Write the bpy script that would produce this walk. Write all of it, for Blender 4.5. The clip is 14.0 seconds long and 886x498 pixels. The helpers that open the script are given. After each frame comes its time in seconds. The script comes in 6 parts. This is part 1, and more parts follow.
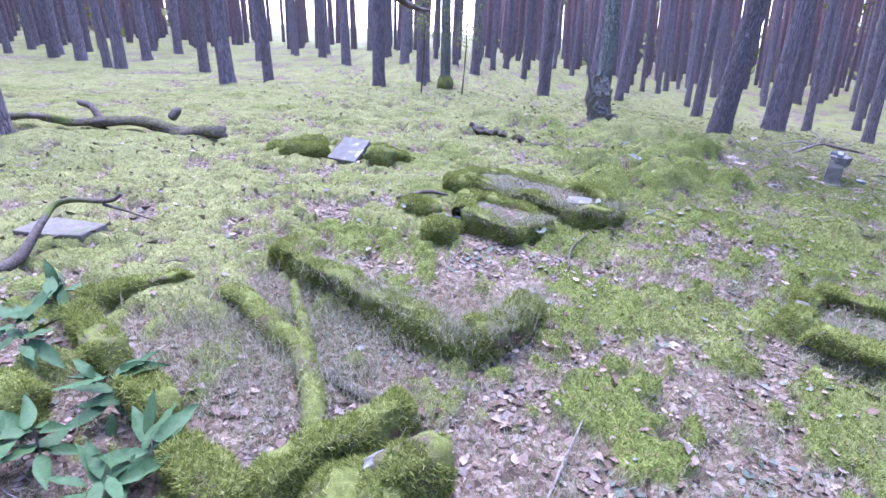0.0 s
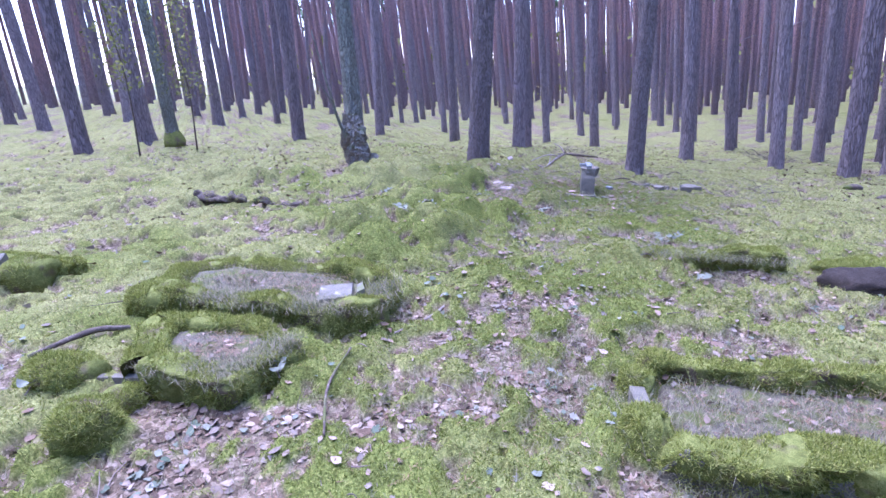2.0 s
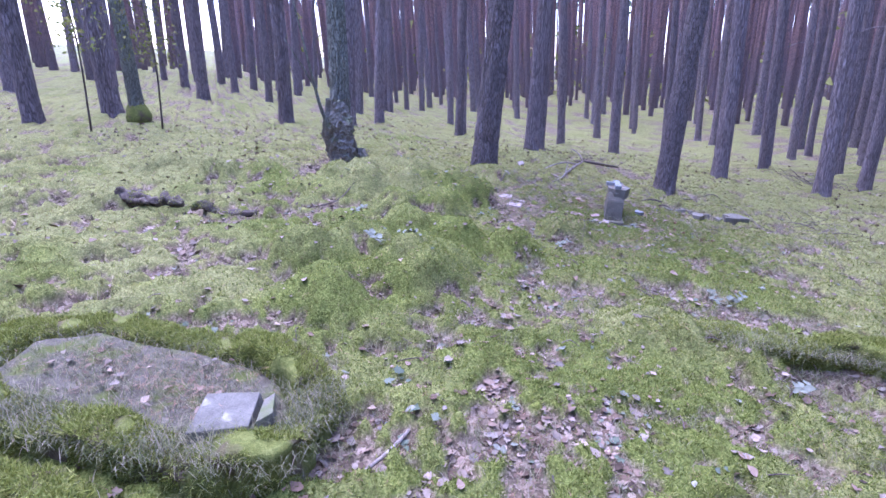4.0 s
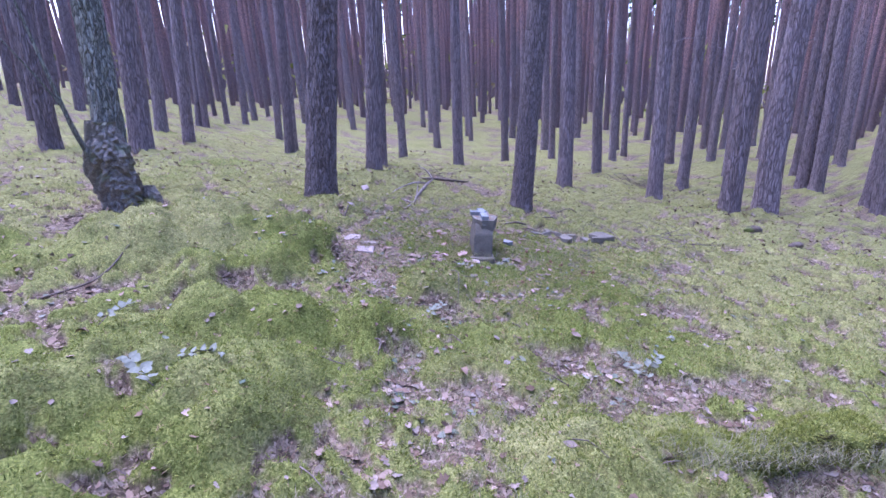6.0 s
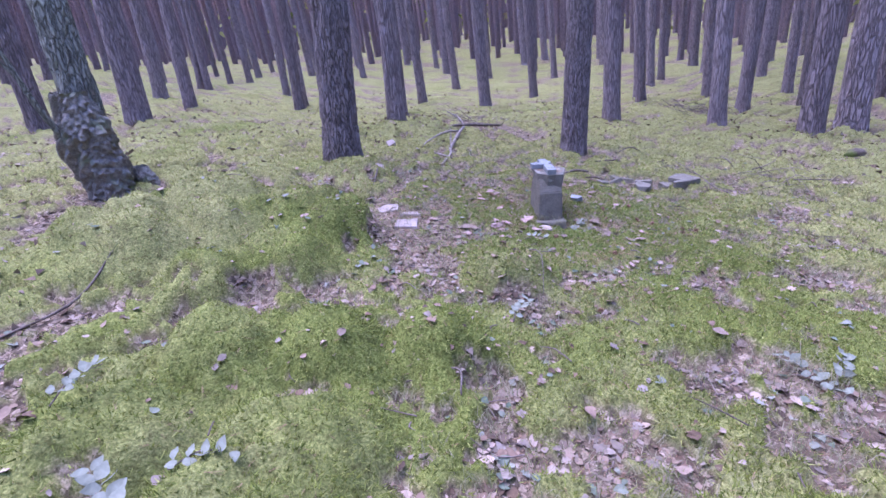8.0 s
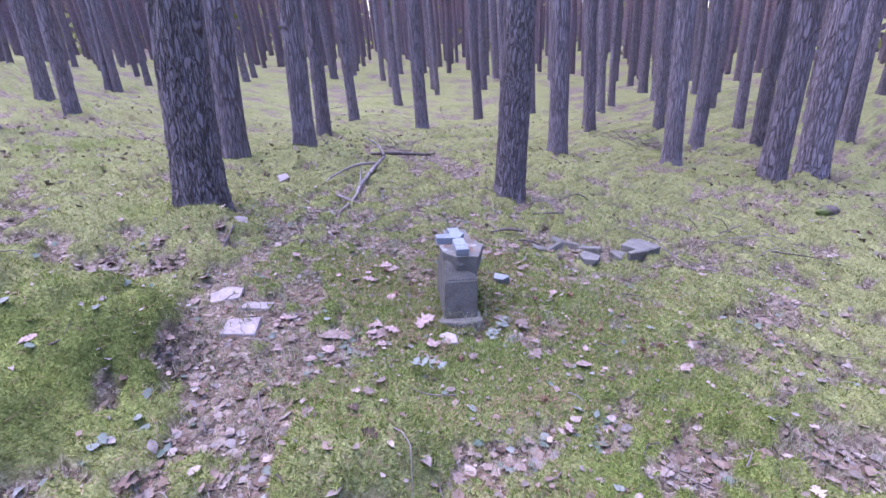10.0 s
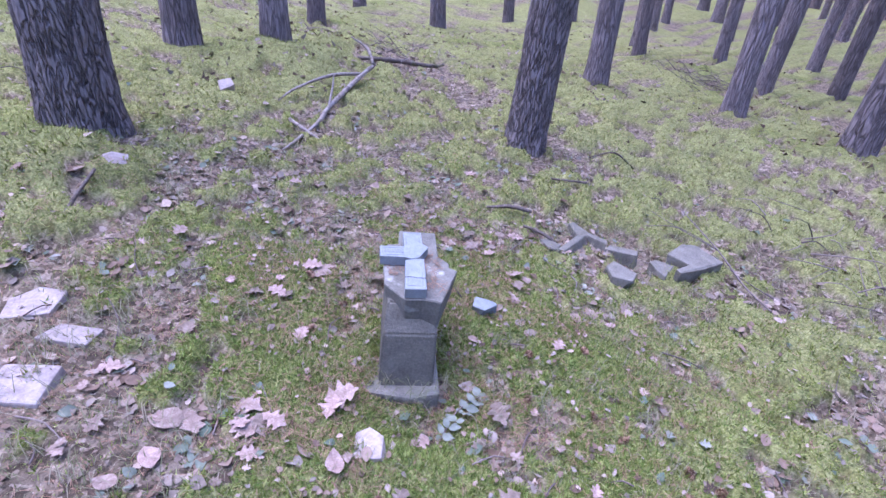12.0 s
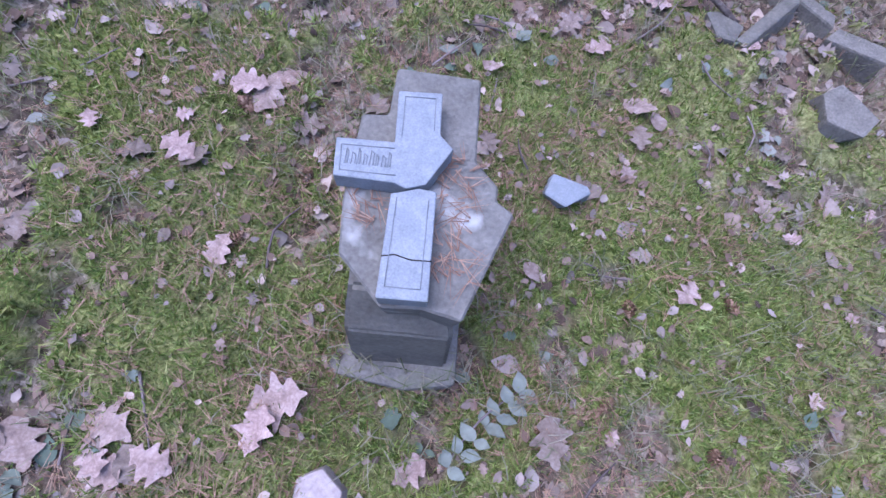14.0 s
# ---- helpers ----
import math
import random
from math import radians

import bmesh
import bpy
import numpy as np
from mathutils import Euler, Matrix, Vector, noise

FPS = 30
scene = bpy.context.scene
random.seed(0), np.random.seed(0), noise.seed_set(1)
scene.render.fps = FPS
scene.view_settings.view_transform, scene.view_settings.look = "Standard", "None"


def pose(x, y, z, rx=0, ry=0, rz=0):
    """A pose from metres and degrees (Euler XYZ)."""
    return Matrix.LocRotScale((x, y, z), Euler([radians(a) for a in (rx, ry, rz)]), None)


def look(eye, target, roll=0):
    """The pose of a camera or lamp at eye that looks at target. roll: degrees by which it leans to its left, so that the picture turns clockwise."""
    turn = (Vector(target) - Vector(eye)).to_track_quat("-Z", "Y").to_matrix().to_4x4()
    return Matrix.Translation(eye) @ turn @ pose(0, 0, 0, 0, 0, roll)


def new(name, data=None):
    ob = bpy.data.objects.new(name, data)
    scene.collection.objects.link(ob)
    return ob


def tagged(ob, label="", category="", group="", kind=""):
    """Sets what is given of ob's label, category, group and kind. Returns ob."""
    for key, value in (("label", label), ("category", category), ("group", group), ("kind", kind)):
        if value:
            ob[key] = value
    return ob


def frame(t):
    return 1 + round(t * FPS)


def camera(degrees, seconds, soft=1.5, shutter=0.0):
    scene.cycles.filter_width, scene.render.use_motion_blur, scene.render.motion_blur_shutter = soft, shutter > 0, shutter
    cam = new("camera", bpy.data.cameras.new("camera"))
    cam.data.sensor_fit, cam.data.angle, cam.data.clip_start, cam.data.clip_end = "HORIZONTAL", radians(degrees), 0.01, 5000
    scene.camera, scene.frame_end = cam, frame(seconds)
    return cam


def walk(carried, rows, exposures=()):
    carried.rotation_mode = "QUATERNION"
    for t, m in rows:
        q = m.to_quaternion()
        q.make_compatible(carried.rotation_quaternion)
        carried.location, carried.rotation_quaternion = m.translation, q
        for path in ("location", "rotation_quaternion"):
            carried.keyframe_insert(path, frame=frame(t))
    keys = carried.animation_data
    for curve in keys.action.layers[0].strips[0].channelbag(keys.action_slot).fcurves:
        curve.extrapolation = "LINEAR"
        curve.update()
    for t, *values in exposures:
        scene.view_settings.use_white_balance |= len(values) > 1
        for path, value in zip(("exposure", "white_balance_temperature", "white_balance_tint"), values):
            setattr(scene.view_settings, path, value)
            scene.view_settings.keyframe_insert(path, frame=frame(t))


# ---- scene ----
cam = camera(82.4, 14.0)
PATH = [
    (0, (0.054, 0.218, 1.44), (0.063, 2.053, 0.645), 2.4),
    (0.5, (0.198, 0.587, 1.449), (0.364, 2.432, 0.695), 2.2),
    (1, (0.39, 0.948, 1.423), (0.755, 2.817, 0.811), 2.1),
    (1.5, (0.562, 1.287, 1.404), (1.081, 3.078, 0.681), 1.0),
    (2, (0.753, 1.648, 1.391), (1.518, 3.373, 0.728), -1.8),
    (2.5, (0.925, 1.969, 1.35), (1.697, 3.692, 0.691), -0.4),
    (2.7, (1.023, 2.113, 1.34), (1.754, 3.893, 0.793), 1.2),
    (4.8, (1.66, 3.481, 1.425), (2.48, 5.125, 0.636), 1.7),
    (5, (1.719, 3.616, 1.436), (2.713, 5.194, 0.713), 3.5),
    (5.5, (1.932, 3.913, 1.411), (3.15, 5.36, 0.762), 1.1),
    (6, (2.183, 4.215, 1.37), (3.445, 5.62, 0.713), 2.4),
    (6.5, (2.23, 4.526, 1.321), (3.345, 5.939, 0.448), 3.6),
    (7, (2.312, 4.822, 1.297), (3.414, 6.269, 0.465), 0.9),
    (7.5, (2.468, 5.048, 1.25), (3.578, 6.493, 0.426), -3.1),
    (8, (2.613, 5.2, 1.219), (3.76, 6.598, 0.364), -3.2),
    (8.5, (2.868, 5.48, 1.215), (4.234, 6.642, 0.331), -1.4),
    (9, (3.215, 5.715, 1.179), (4.662, 6.769, 0.287), -1.3),
    (9.2, (3.386, 5.778, 1.189), (4.797, 6.942, 0.38), -2.7),
    (11.3, (4.732, 6.409, 1.093), (5.93, 7.675, 0.112), 4.3),
    (11.5, (4.85, 6.532, 1.083), (6.044, 7.781, 0.075), 5.3),
    (12, (5.088, 6.791, 1.067), (6.242, 7.95, -0.085), 7.5),
    (12.5, (5.406, 6.998, 1.007), (6.454, 8.175, -0.224), 6.8),
    (13, (5.651, 7.24, 0.915), (6.521, 8.331, -0.517), 7.7),
    (13.2, (5.774, 7.347, 0.844), (6.619, 8.344, -0.67), 8.4),
    (13.5, (5.853, 7.537, 0.745), (6.527, 8.244, -1.0), 11.3),
    (14, (5.913, 7.652, 0.667), (6.318, 8.098, -1.24), 11.4),
]
walk(cam, [(t, look(eye, target, roll)) for t, eye, target, roll in PATH], [(0, 3.06, 5220, 36), (2.5, 2.9, 5200, 40), (6, 2.66, 5320, 43), (9, 2.72, 5420, 44), (11.5, 2.78, 5380, 38), (13.2, 2.66, 5300, 35), (14, 2.4, 5330, 32)])

# ---- light ----
world = bpy.data.worlds.new("overcast_sky")
scene.world = world
world.use_nodes = True
wn = world.node_tree.nodes
sky = wn.new("ShaderNodeTexSky")
sky.sky_type, sky.sun_disc = "NISHITA", False
sky.sun_elevation, sky.sun_rotation = radians(68), radians(-20)
sky.air_density, sky.dust_density, sky.ozone_density = 1.0, 1.0, 2.0
world.node_tree.links.new(sky.outputs[0], wn["Background"].inputs[0])
wn["Background"].inputs[1].default_value = 0.15
sun = new("sun", bpy.data.lights.new("sun", "SUN"))
sun.data.energy, sun.data.angle, sun.data.color = 1.2, radians(60), (1.0, 0.98, 0.95)
sun.matrix_world = look((0, 0, 0), (0.13, -0.352, -0.927))


# ---- helpers for building ----
R = np.random.default_rng(7)


def vnoise(x, y, seed=0):
    """Smooth value noise, 0 to 1, for arrays of places."""
    x, y = np.asarray(x, float), np.asarray(y, float)
    ix, iy = np.floor(x).astype(np.int64), np.floor(y).astype(np.int64)
    fx, fy = x - ix, y - iy
    fx, fy = fx * fx * (3 - 2 * fx), fy * fy * (3 - 2 * fy)

    def corner(a, b):
        h = (a * 374761393 + b * 668265263 + seed * 1442695041) & 0x7FFFFFFF
        h = ((h ^ (h >> 13)) * 1274126177) & 0x7FFFFFFF
        return ((h ^ (h >> 16)) & 0xFFFF) / 65535.0

    top = corner(ix, iy) * (1 - fx) + corner(ix + 1, iy) * fx
    low = corner(ix, iy + 1) * (1 - fx) + corner(ix + 1, iy + 1) * fx
    return top * (1 - fy) + low * fy


def softplus(v, k):
    return np.log1p(np.exp(-np.abs(v) * k)) / k + np.maximum(v, 0)


# moss hummocks: x, y, radius, height
HUMMOCKS = [
    (3.0, 9.2, 0.52, 0.21), (3.7, 9.2, 0.52, 0.24), (4.2, 8.6, 0.40, 0.24), (3.75, 8.25, 0.30, 0.14), (3.25, 8.25, 0.25, 0.14),
    (4.76, 7.2, 0.27, 0.19), (5.20, 9.78, 0.34, 0.11), (3.1, 7.35, 0.33, 0.18), (3.45, 7.15, 0.28, 0.15), (3.9, 6.85, 0.24, 0.15),
    (2.5, 7.05, 0.33, 0.18), (2.75, 6.35, 0.36, 0.21), (2.05, 6.95, 0.33, 0.18), (3.05, 6.65, 0.33, 0.13), (4.05, 5.1, 0.28, 0.15),
]
RIDGES = [
    (2.0, 6.15, 0.30, 0.15), (0.8, 10.3, 0.33, 0.16), (1.4, 10.0, 0.33, 0.16), (1.95, 9.75, 0.28, 0.14), (-0.3, 9.1, 0.33, 0.11),
    (0.3, 8.8, 0.28, 0.13), (4.55, 4.85, 0.36, 0.08), (5.0, 4.6, 0.33, 0.09), (-4.9, 6.3, 0.5, 0.12), (-3.9, 6.0, 0.5, 0.10),
    (5.95, 7.68, 0.26, -0.075), (4.75, 4.42, 0.28, -0.08), (7.6, 12.0, 0.7, 0.14), (8.6, 12.6, 0.8, 0.10), (2.6, 4.9, 0.5, 0.05), (-0.1, 3.12, 0.42, 0.05), (1.5, 7.4, 0.4, 0.07), (0.2, 7.6, 0.4, 0.06),
]
# places bare of moss: x, y, radius, strength
BARE = [
    (0.05, 2.85, 0.42, 1.0), (-0.55, 3.65, 0.45, 0.35), (0.25, 3.65, 0.40, 0.35), (-1.0, 4.3, 0.5, 0.4), (1.9, 4.2, 0.5, 0.2),
    (4.7, 8.0, 0.50, 0.9), (4.9, 8.55, 0.36, 0.9), (4.5, 7.4, 0.40, 0.6), (3.0, 10.6, 0.6, 0.8), (8.6, 12.0, 0.9, 0.8),
    (9.2, 11.6, 0.8, 0.7), (8.6, 9.0, 0.5, 0.5), (7.5, 7.9, 0.35, 0.7), (0.9, 3.0, 0.8, 0.12), (1.6, 3.6, 0.8, 0.0),
    (0.2, 1.9, 0.9, 0.5), (-0.9, 2.3, 0.9, 0.7), (2.2, 5.5, 0.5, 0.35), (3.3, 7.9, 0.35, 0.6), (5.35, 8.2, 0.22, 0.3), (6.1, 7.7, 0.9, -0.4), (5.65, 7.3, 0.7, -0.7), (5.25, 7.7, 0.5, -0.5), (6.4, 7.3, 0.7, -0.5), (4.8, 4.45, 0.3, 0.8),
]


def stretch_distance(x, y):
    """Distance from the strip of ground between the first graves and the broken cross."""
    ax, ay, bx, by = 0.3, 0.8, 6.1, 7.8
    u = np.clip(((x - ax) * (bx - ax) + (y - ay) * (by - ay)) / ((bx - ax) ** 2 + (by - ay) ** 2), 0, 1)
    return np.hypot(x - ax - u * (bx - ax), y - ay - u * (by - ay))


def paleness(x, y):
    """The moss turns from deep to pale yellow-green away from the graves; round the cross it is lightened too."""
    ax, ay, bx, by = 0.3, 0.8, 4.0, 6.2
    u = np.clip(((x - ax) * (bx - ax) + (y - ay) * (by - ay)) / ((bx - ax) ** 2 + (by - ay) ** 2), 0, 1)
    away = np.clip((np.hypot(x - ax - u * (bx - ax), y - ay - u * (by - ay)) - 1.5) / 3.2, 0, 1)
    # paler colour round the cross makes up for the shade that falls there
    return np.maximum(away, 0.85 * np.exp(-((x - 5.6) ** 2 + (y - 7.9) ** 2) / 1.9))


def base_height(x, y):
    u = softplus(x, 1.2) - softplus(x - 15, 0.4)
    side = 1 / (1 + np.exp(-(x - 6.5) * 1.3))
    fall = 0.05 * (softplus(y - 11.5, 1.5) - softplus(y - 18, 0.5)) + 0.03 * (softplus(x - 12, 1.5) - softplus(x - 19, 0.5))
    return -0.10 - 0.070 * u - side * fall + 0.15 * np.exp(-((x - 4) ** 2 + (y - 10.8) ** 2) / 9.7)


def domes(x, y, seed):
    """Rounded pillows with creases between them, 0 to 1."""
    ix, iy = np.floor(x).astype(np.int64), np.floor(y).astype(np.int64)
    best = np.full(np.shape(x), 9.0)
    for a in (-1, 0, 1):
        for b in (-1, 0, 1):
            h = ((ix + a) * 374761393 + (iy + b) * 668265263 + seed * 1442695041) & 0x7FFFFFFF
            h = ((h ^ (h >> 13)) * 1274126177) & 0x7FFFFFFF
            px, py = ix + a + 0.15 + 0.7 * (h & 1023) / 1023.0, iy + b + 0.15 + 0.7 * ((h >> 10) & 1023) / 1023.0
            best = np.minimum(best, (x - px) ** 2 + (y - py) ** 2)
    return np.sqrt(np.clip(1 - 1.5 * best, 0, 1))


def cushion(x, y):
    """How far the moss swells into a pillow, 0 to 1; litter gathers between."""
    v = 0.20 * vnoise(x * 1.9, y * 1.9, 3) + 0.34 * vnoise(x * 5.2 + 0.9 * vnoise(x * 3, y * 3, 6), y * 5.2 + 0.9 * vnoise(x * 3, y * 3, 7), 4) + 0.27 * vnoise(x * 12, y * 12, 5) + 0.19 * vnoise(x * 26, y * 26, 17)
    v = v - 0.30 * np.clip(vnoise(x * 4.1, y * 4.1, 16) - 0.60, 0, 1)
    v = v + 0.04 * np.clip((stretch_distance(x, y) - 1.5) / 3, 0, 1)
    for bx, by, r, s in BARE:
        v = v - 0.18 * s * np.exp(-((x - bx) ** 2 + (y - by) ** 2) / (r * r))
    for bx, by, r, h in HUMMOCKS + RIDGES:
        v = v + 1.5 * h * np.exp(-((x - bx) ** 2 + (y - by) ** 2) / (r * r))
    v = np.clip((v - 0.425) / 0.14, 0, 1)
    return v * v * (3 - 2 * v)


def litter(x, y):
    """How far the ground is covered by leaves, needles and dry grass instead of moss, 0 to 1."""
    x, y = np.asarray(x, float), np.asarray(y, float)
    return np.clip(0.95 - 0.95 * cushion(x, y), 0, 1)


def height(x, y):
    x, y = np.asarray(x, float), np.asarray(y, float)
    z = base_height(x, y)
    bend = 0.5 * vnoise(x * 2.3, y * 2.3, 18)
    lump = 0.26 + 1.0 * domes(x * 2.7 + bend, y * 2.7 - bend, 8) + 0.25 * vnoise(x * 11, y * 11, 9)
    swell, dip = np.zeros_like(z), np.zeros_like(z)
    for bx, by, r, h in HUMMOCKS + RIDGES:
        form = h * np.exp(-(((x - bx) ** 2 + (y - by) ** 2) / (r * r)) ** 2.0)
        swell, dip = np.maximum(swell, form), np.minimum(dip, form)
    z = z + lump * swell + dip
    near = np.exp(-(stretch_distance(x, y) / 9) ** 2)
    z = z + 0.12 * (vnoise(x * 0.45, y * 0.45, 11) - 0.5) * (0.35 + 0.65 * (1 - near))
    z = z + 0.10 * (1 - near) * (vnoise(x * 1.3, y * 1.3, 15) - 0.5)
    m = 1 - litter(x, y)
    flat = 1 - 0.65 * np.exp(-((x - 6.2) ** 2 + (y - 7.9) ** 2) / 2.2)
    z = z + flat * (0.085 * m - 0.045) * (0.35 + 1.1 * vnoise(x * 2.6, y * 2.6, 12)) + (0.012 + 0.016 * m) * (vnoise(x * 8, y * 8, 13) - 0.5) + 0.034 * m * flat * (domes(x * 6.5 + bend, y * 6.5 + bend, 19) - 0.5)
    return z + 0.016 * (vnoise(x * 22, y * 22, 14) - 0.5)


def gz(x, y):
    return float(height(np.array([x]), np.array([y]))[0])


def mesh_of(name, verts, faces, material, smooth=True):
    me = bpy.data.meshes.new(name)
    verts, faces = np.asarray(verts, np.float32), np.asarray(faces, np.int32)
    n, k = faces.shape
    me.vertices.add(len(verts))
    me.vertices.foreach_set("co", verts.ravel())
    me.loops.add(n * k)
    me.loops.foreach_set("vertex_index", faces.ravel())
    me.polygons.add(n)
    me.polygons.foreach_set("loop_start", np.arange(0, n * k, k, dtype=np.int32))
    me.polygons.foreach_set("loop_total", np.full(n, k, dtype=np.int32))
    me.update(calc_edges=True)
    if smooth:
        me.polygons.foreach_set("use_smooth", np.ones(n, dtype=bool))
    me.materials.append(material)
    return me


def bm_mesh(name, bm, material, smooth=False):
    me = bpy.data.meshes.new(name)
    bmesh.ops.recalc_face_normals(bm, faces=bm.faces)
    bm.to_mesh(me)
    bm.free()
    if smooth:
        for p in me.polygons:
            p.use_smooth = True
    me.materials.append(material)
    return me


def part(name, me, parent, label=""):
    ob = new(name, me)
    ob.parent = parent
    if label:
        tagged(ob, label)
    return ob


def thing(name, x, y, z, label, category, group="", kind="", turn=0):
    ob = new(name)
    ob.empty_display_size = 0.1
    ob.matrix_world = pose(x, y, z, 0, 0, turn)
    return tagged(ob, label, category, group, kind)


def tube(points, radii, segs=10, rough=0.12, seed=0, per=4, caps=True):
    """Verts and quads of a bent, uneven, tapering limb along points."""
    pts = np.asarray(points, float)
    t = np.linspace(0, len(pts) - 1, (len(pts) - 1) * per + 1)
    i = np.minimum(t.astype(int), len(pts) - 2)
    f = (t - i)[:, None]
    pad = np.vstack([2 * pts[0] - pts[1], pts, 2 * pts[-1] - pts[-2]])
    a, b, c, d = pad[i], pad[i + 1], pad[i + 2], pad[i + 3]
    mid = 0.5 * (2 * b + (c - a) * f + (2 * a - 5 * b + 4 * c - d) * f ** 2 + (3 * b - a - 3 * c + d) * f ** 3)
    rad = np.interp(t, np.arange(len(pts)), radii)
    tang = np.gradient(mid, axis=0)
    tang /= np.linalg.norm(tang, axis=1)[:, None] + 1e-9
    ref = np.array([0.31, 0.17, 0.93]) if abs(tang[0][2]) < 0.8 else np.array([0.9, 0.3, 0.1])
    side = np.cross(tang, ref)
    side /= np.linalg.norm(side, axis=1)[:, None] + 1e-9
    up = np.cross(side, tang)
    ang = np.linspace(0, 2 * np.pi, segs, endpoint=False)
    n = len(mid)
    wob = 1 + rough * 2 * (vnoise(np.arange(n)[:, None] * 0.7 + seed * 7.1, np.cos(ang)[None] * 1.6 + np.sin(ang)[None] * 2.1 + 30, seed) - 0.5)
    ring = mid[:, None] + (rad[:, None] * wob)[..., None] * (np.cos(ang)[None, :, None] * side[:, None] + np.sin(ang)[None, :, None] * up[:, None])
    verts = ring.reshape(-1, 3)
    r, s = np.meshgrid(np.arange(n - 1), np.arange(segs), indexing="ij")
    s2 = (s + 1) % segs
    faces = np.stack([r * segs + s, r * segs + s2, (r + 1) * segs + s2, (r + 1) * segs + s], -1).reshape(-1, 4)
    if caps:
        verts = np.vstack([verts, mid[:1], mid[-1:]])
        j = np.arange(segs)
        k = (j + 1) % segs
        a0, a1 = np.full(segs, n * segs), np.full(segs, n * segs + 1)
        cap0 = np.stack([a0, k, j, j], -1)
        cap1 = np.stack([a1, (n - 1) * segs + j, (n - 1) * segs + k, (n - 1) * segs + k], -1)
        tri = np.vstack([cap0, cap1])
        faces = np.vstack([faces, tri])
    return verts, faces


def joined(pieces):
    vs, fs, n = [], [], 0
    for v, f in pieces:
        vs.append(np.asarray(v))
        fs.append(np.asarray(f) + n)
        n += len(v)
    return np.vstack(vs), np.vstack(fs)


def clean(name, verts, faces, material, smooth=True):
    """A mesh of quads in which a quad with a doubled corner becomes a triangle."""
    me = bpy.data.meshes.new(name)
    me.from_pydata([tuple(v) for v in verts], [], [tuple(dict.fromkeys(f)) for f in faces.tolist()])
    me.update()
    if smooth:
        me.polygons.foreach_set("use_smooth", np.ones(len(me.polygons), dtype=bool))
    me.materials.append(material)
    return me


# ---- materials ----
def surface(name, colours, scale, rough=0.85, bump=0.5, stretch=(1, 1, 1), fine=6.0, vary="", spread=0.35, big=None, bump_dist=0.02, spec=0.25):
    """Two scales of noise through a colour ramp, with relief, and a value that varies from piece to piece."""
    m = bpy.data.materials.new(name)
    m.use_nodes = True
    nt, ns = m.node_tree, m.node_tree.nodes
    out = ns["Principled BSDF"]
    out.inputs["Roughness"].default_value = rough
    out.inputs["Specular IOR Level"].default_value = spec
    co, mp = ns.new("ShaderNodeTexCoord"), ns.new("ShaderNodeMapping")
    mp.inputs["Scale"].default_value = stretch
    nt.links.new(co.outputs["Object"], mp.inputs[0])
    a, b = ns.new("ShaderNodeTexNoise"), ns.new("ShaderNodeTexNoise")
    a.inputs["Scale"].default_value, a.inputs["Detail"].default_value, a.inputs["Roughness"].default_value = scale, 8, 0.65
    b.inputs["Scale"].default_value, b.inputs["Detail"].default_value = scale * fine, 5
    nt.links.new(mp.outputs[0], a.inputs[0])
    nt.links.new(mp.outputs[0], b.inputs[0])
    mix = ns.new("ShaderNodeMath")
    mix.operation = "MULTIPLY_ADD"
    mix.inputs[1].default_value = 0.6
    half = ns.new("ShaderNodeMath")
    half.operation = "MULTIPLY"
    half.inputs[1].default_value = 0.4
    nt.links.new(b.outputs[0], half.inputs[0])
    nt.links.new(a.outputs[0], mix.inputs[0])
    nt.links.new(half.outputs[0], mix.inputs[2])
    ramp = ns.new("ShaderNodeValToRGB")
    el = ramp.color_ramp.elements
    while len(el) < len(colours):
        el.new(0.5)
    for i, c in enumerate(colours):
        el[i].position = 0.30 + 0.40 * i / max(1, len(colours) - 1)
        el[i].color = (*c, 1)
    nt.links.new(mix.outputs[0], ramp.inputs[0])
    last = ramp.outputs[0]
    if big:
        patch = ns.new("ShaderNodeTexNoise")
        patch.inputs["Scale"].default_value, patch.inputs["Detail"].default_value = big[1], 4
        nt.links.new(co.outputs["Object"], patch.inputs[0])
        pr = ns.new("ShaderNodeMapRange")
        pr.inputs[1].default_value, pr.inputs[2].default_value = big[2], big[2] + 0.12
        nt.links.new(patch.outputs[0], pr.inputs[0])
        blend = ns.new("ShaderNodeMix")
        blend.data_type = "RGBA"
        blend.inputs["B"].default_value = (*big[0], 1)
        nt.links.new(pr.outputs[0], blend.inputs["Factor"])
        nt.links.new(last, blend.inputs["A"])
        last = blend.outputs["Result"]
    if vary:
        src = ns.new("ShaderNodeNewGeometry" if vary == "island" else "ShaderNodeObjectInfo")
        rnd = src.outputs["Random Per Island" if vary == "island" else "Random"]
        rng = ns.new("ShaderNodeMapRange")
        rng.inputs[3].default_value, rng.inputs[4].default_value = 1 - spread, 1 + spread
        nt.links.new(rnd, rng.inputs[0])
        hsv = ns.new("ShaderNodeHueSaturation")
        nt.links.new(rng.outputs[0], hsv.inputs["Value"])
        hue = ns.new("ShaderNodeMapRange")
        hue.inputs[3].default_value, hue.inputs[4].default_value = 0.515, 0.485
        nt.links.new(rnd, hue.inputs[0])
        nt.links.new(hue.outputs[0], hsv.inputs["Hue"])
        nt.links.new(last, hsv.inputs["Color"])
        last = hsv.outputs[0]
    nt.links.new(last, out.inputs["Base Color"])
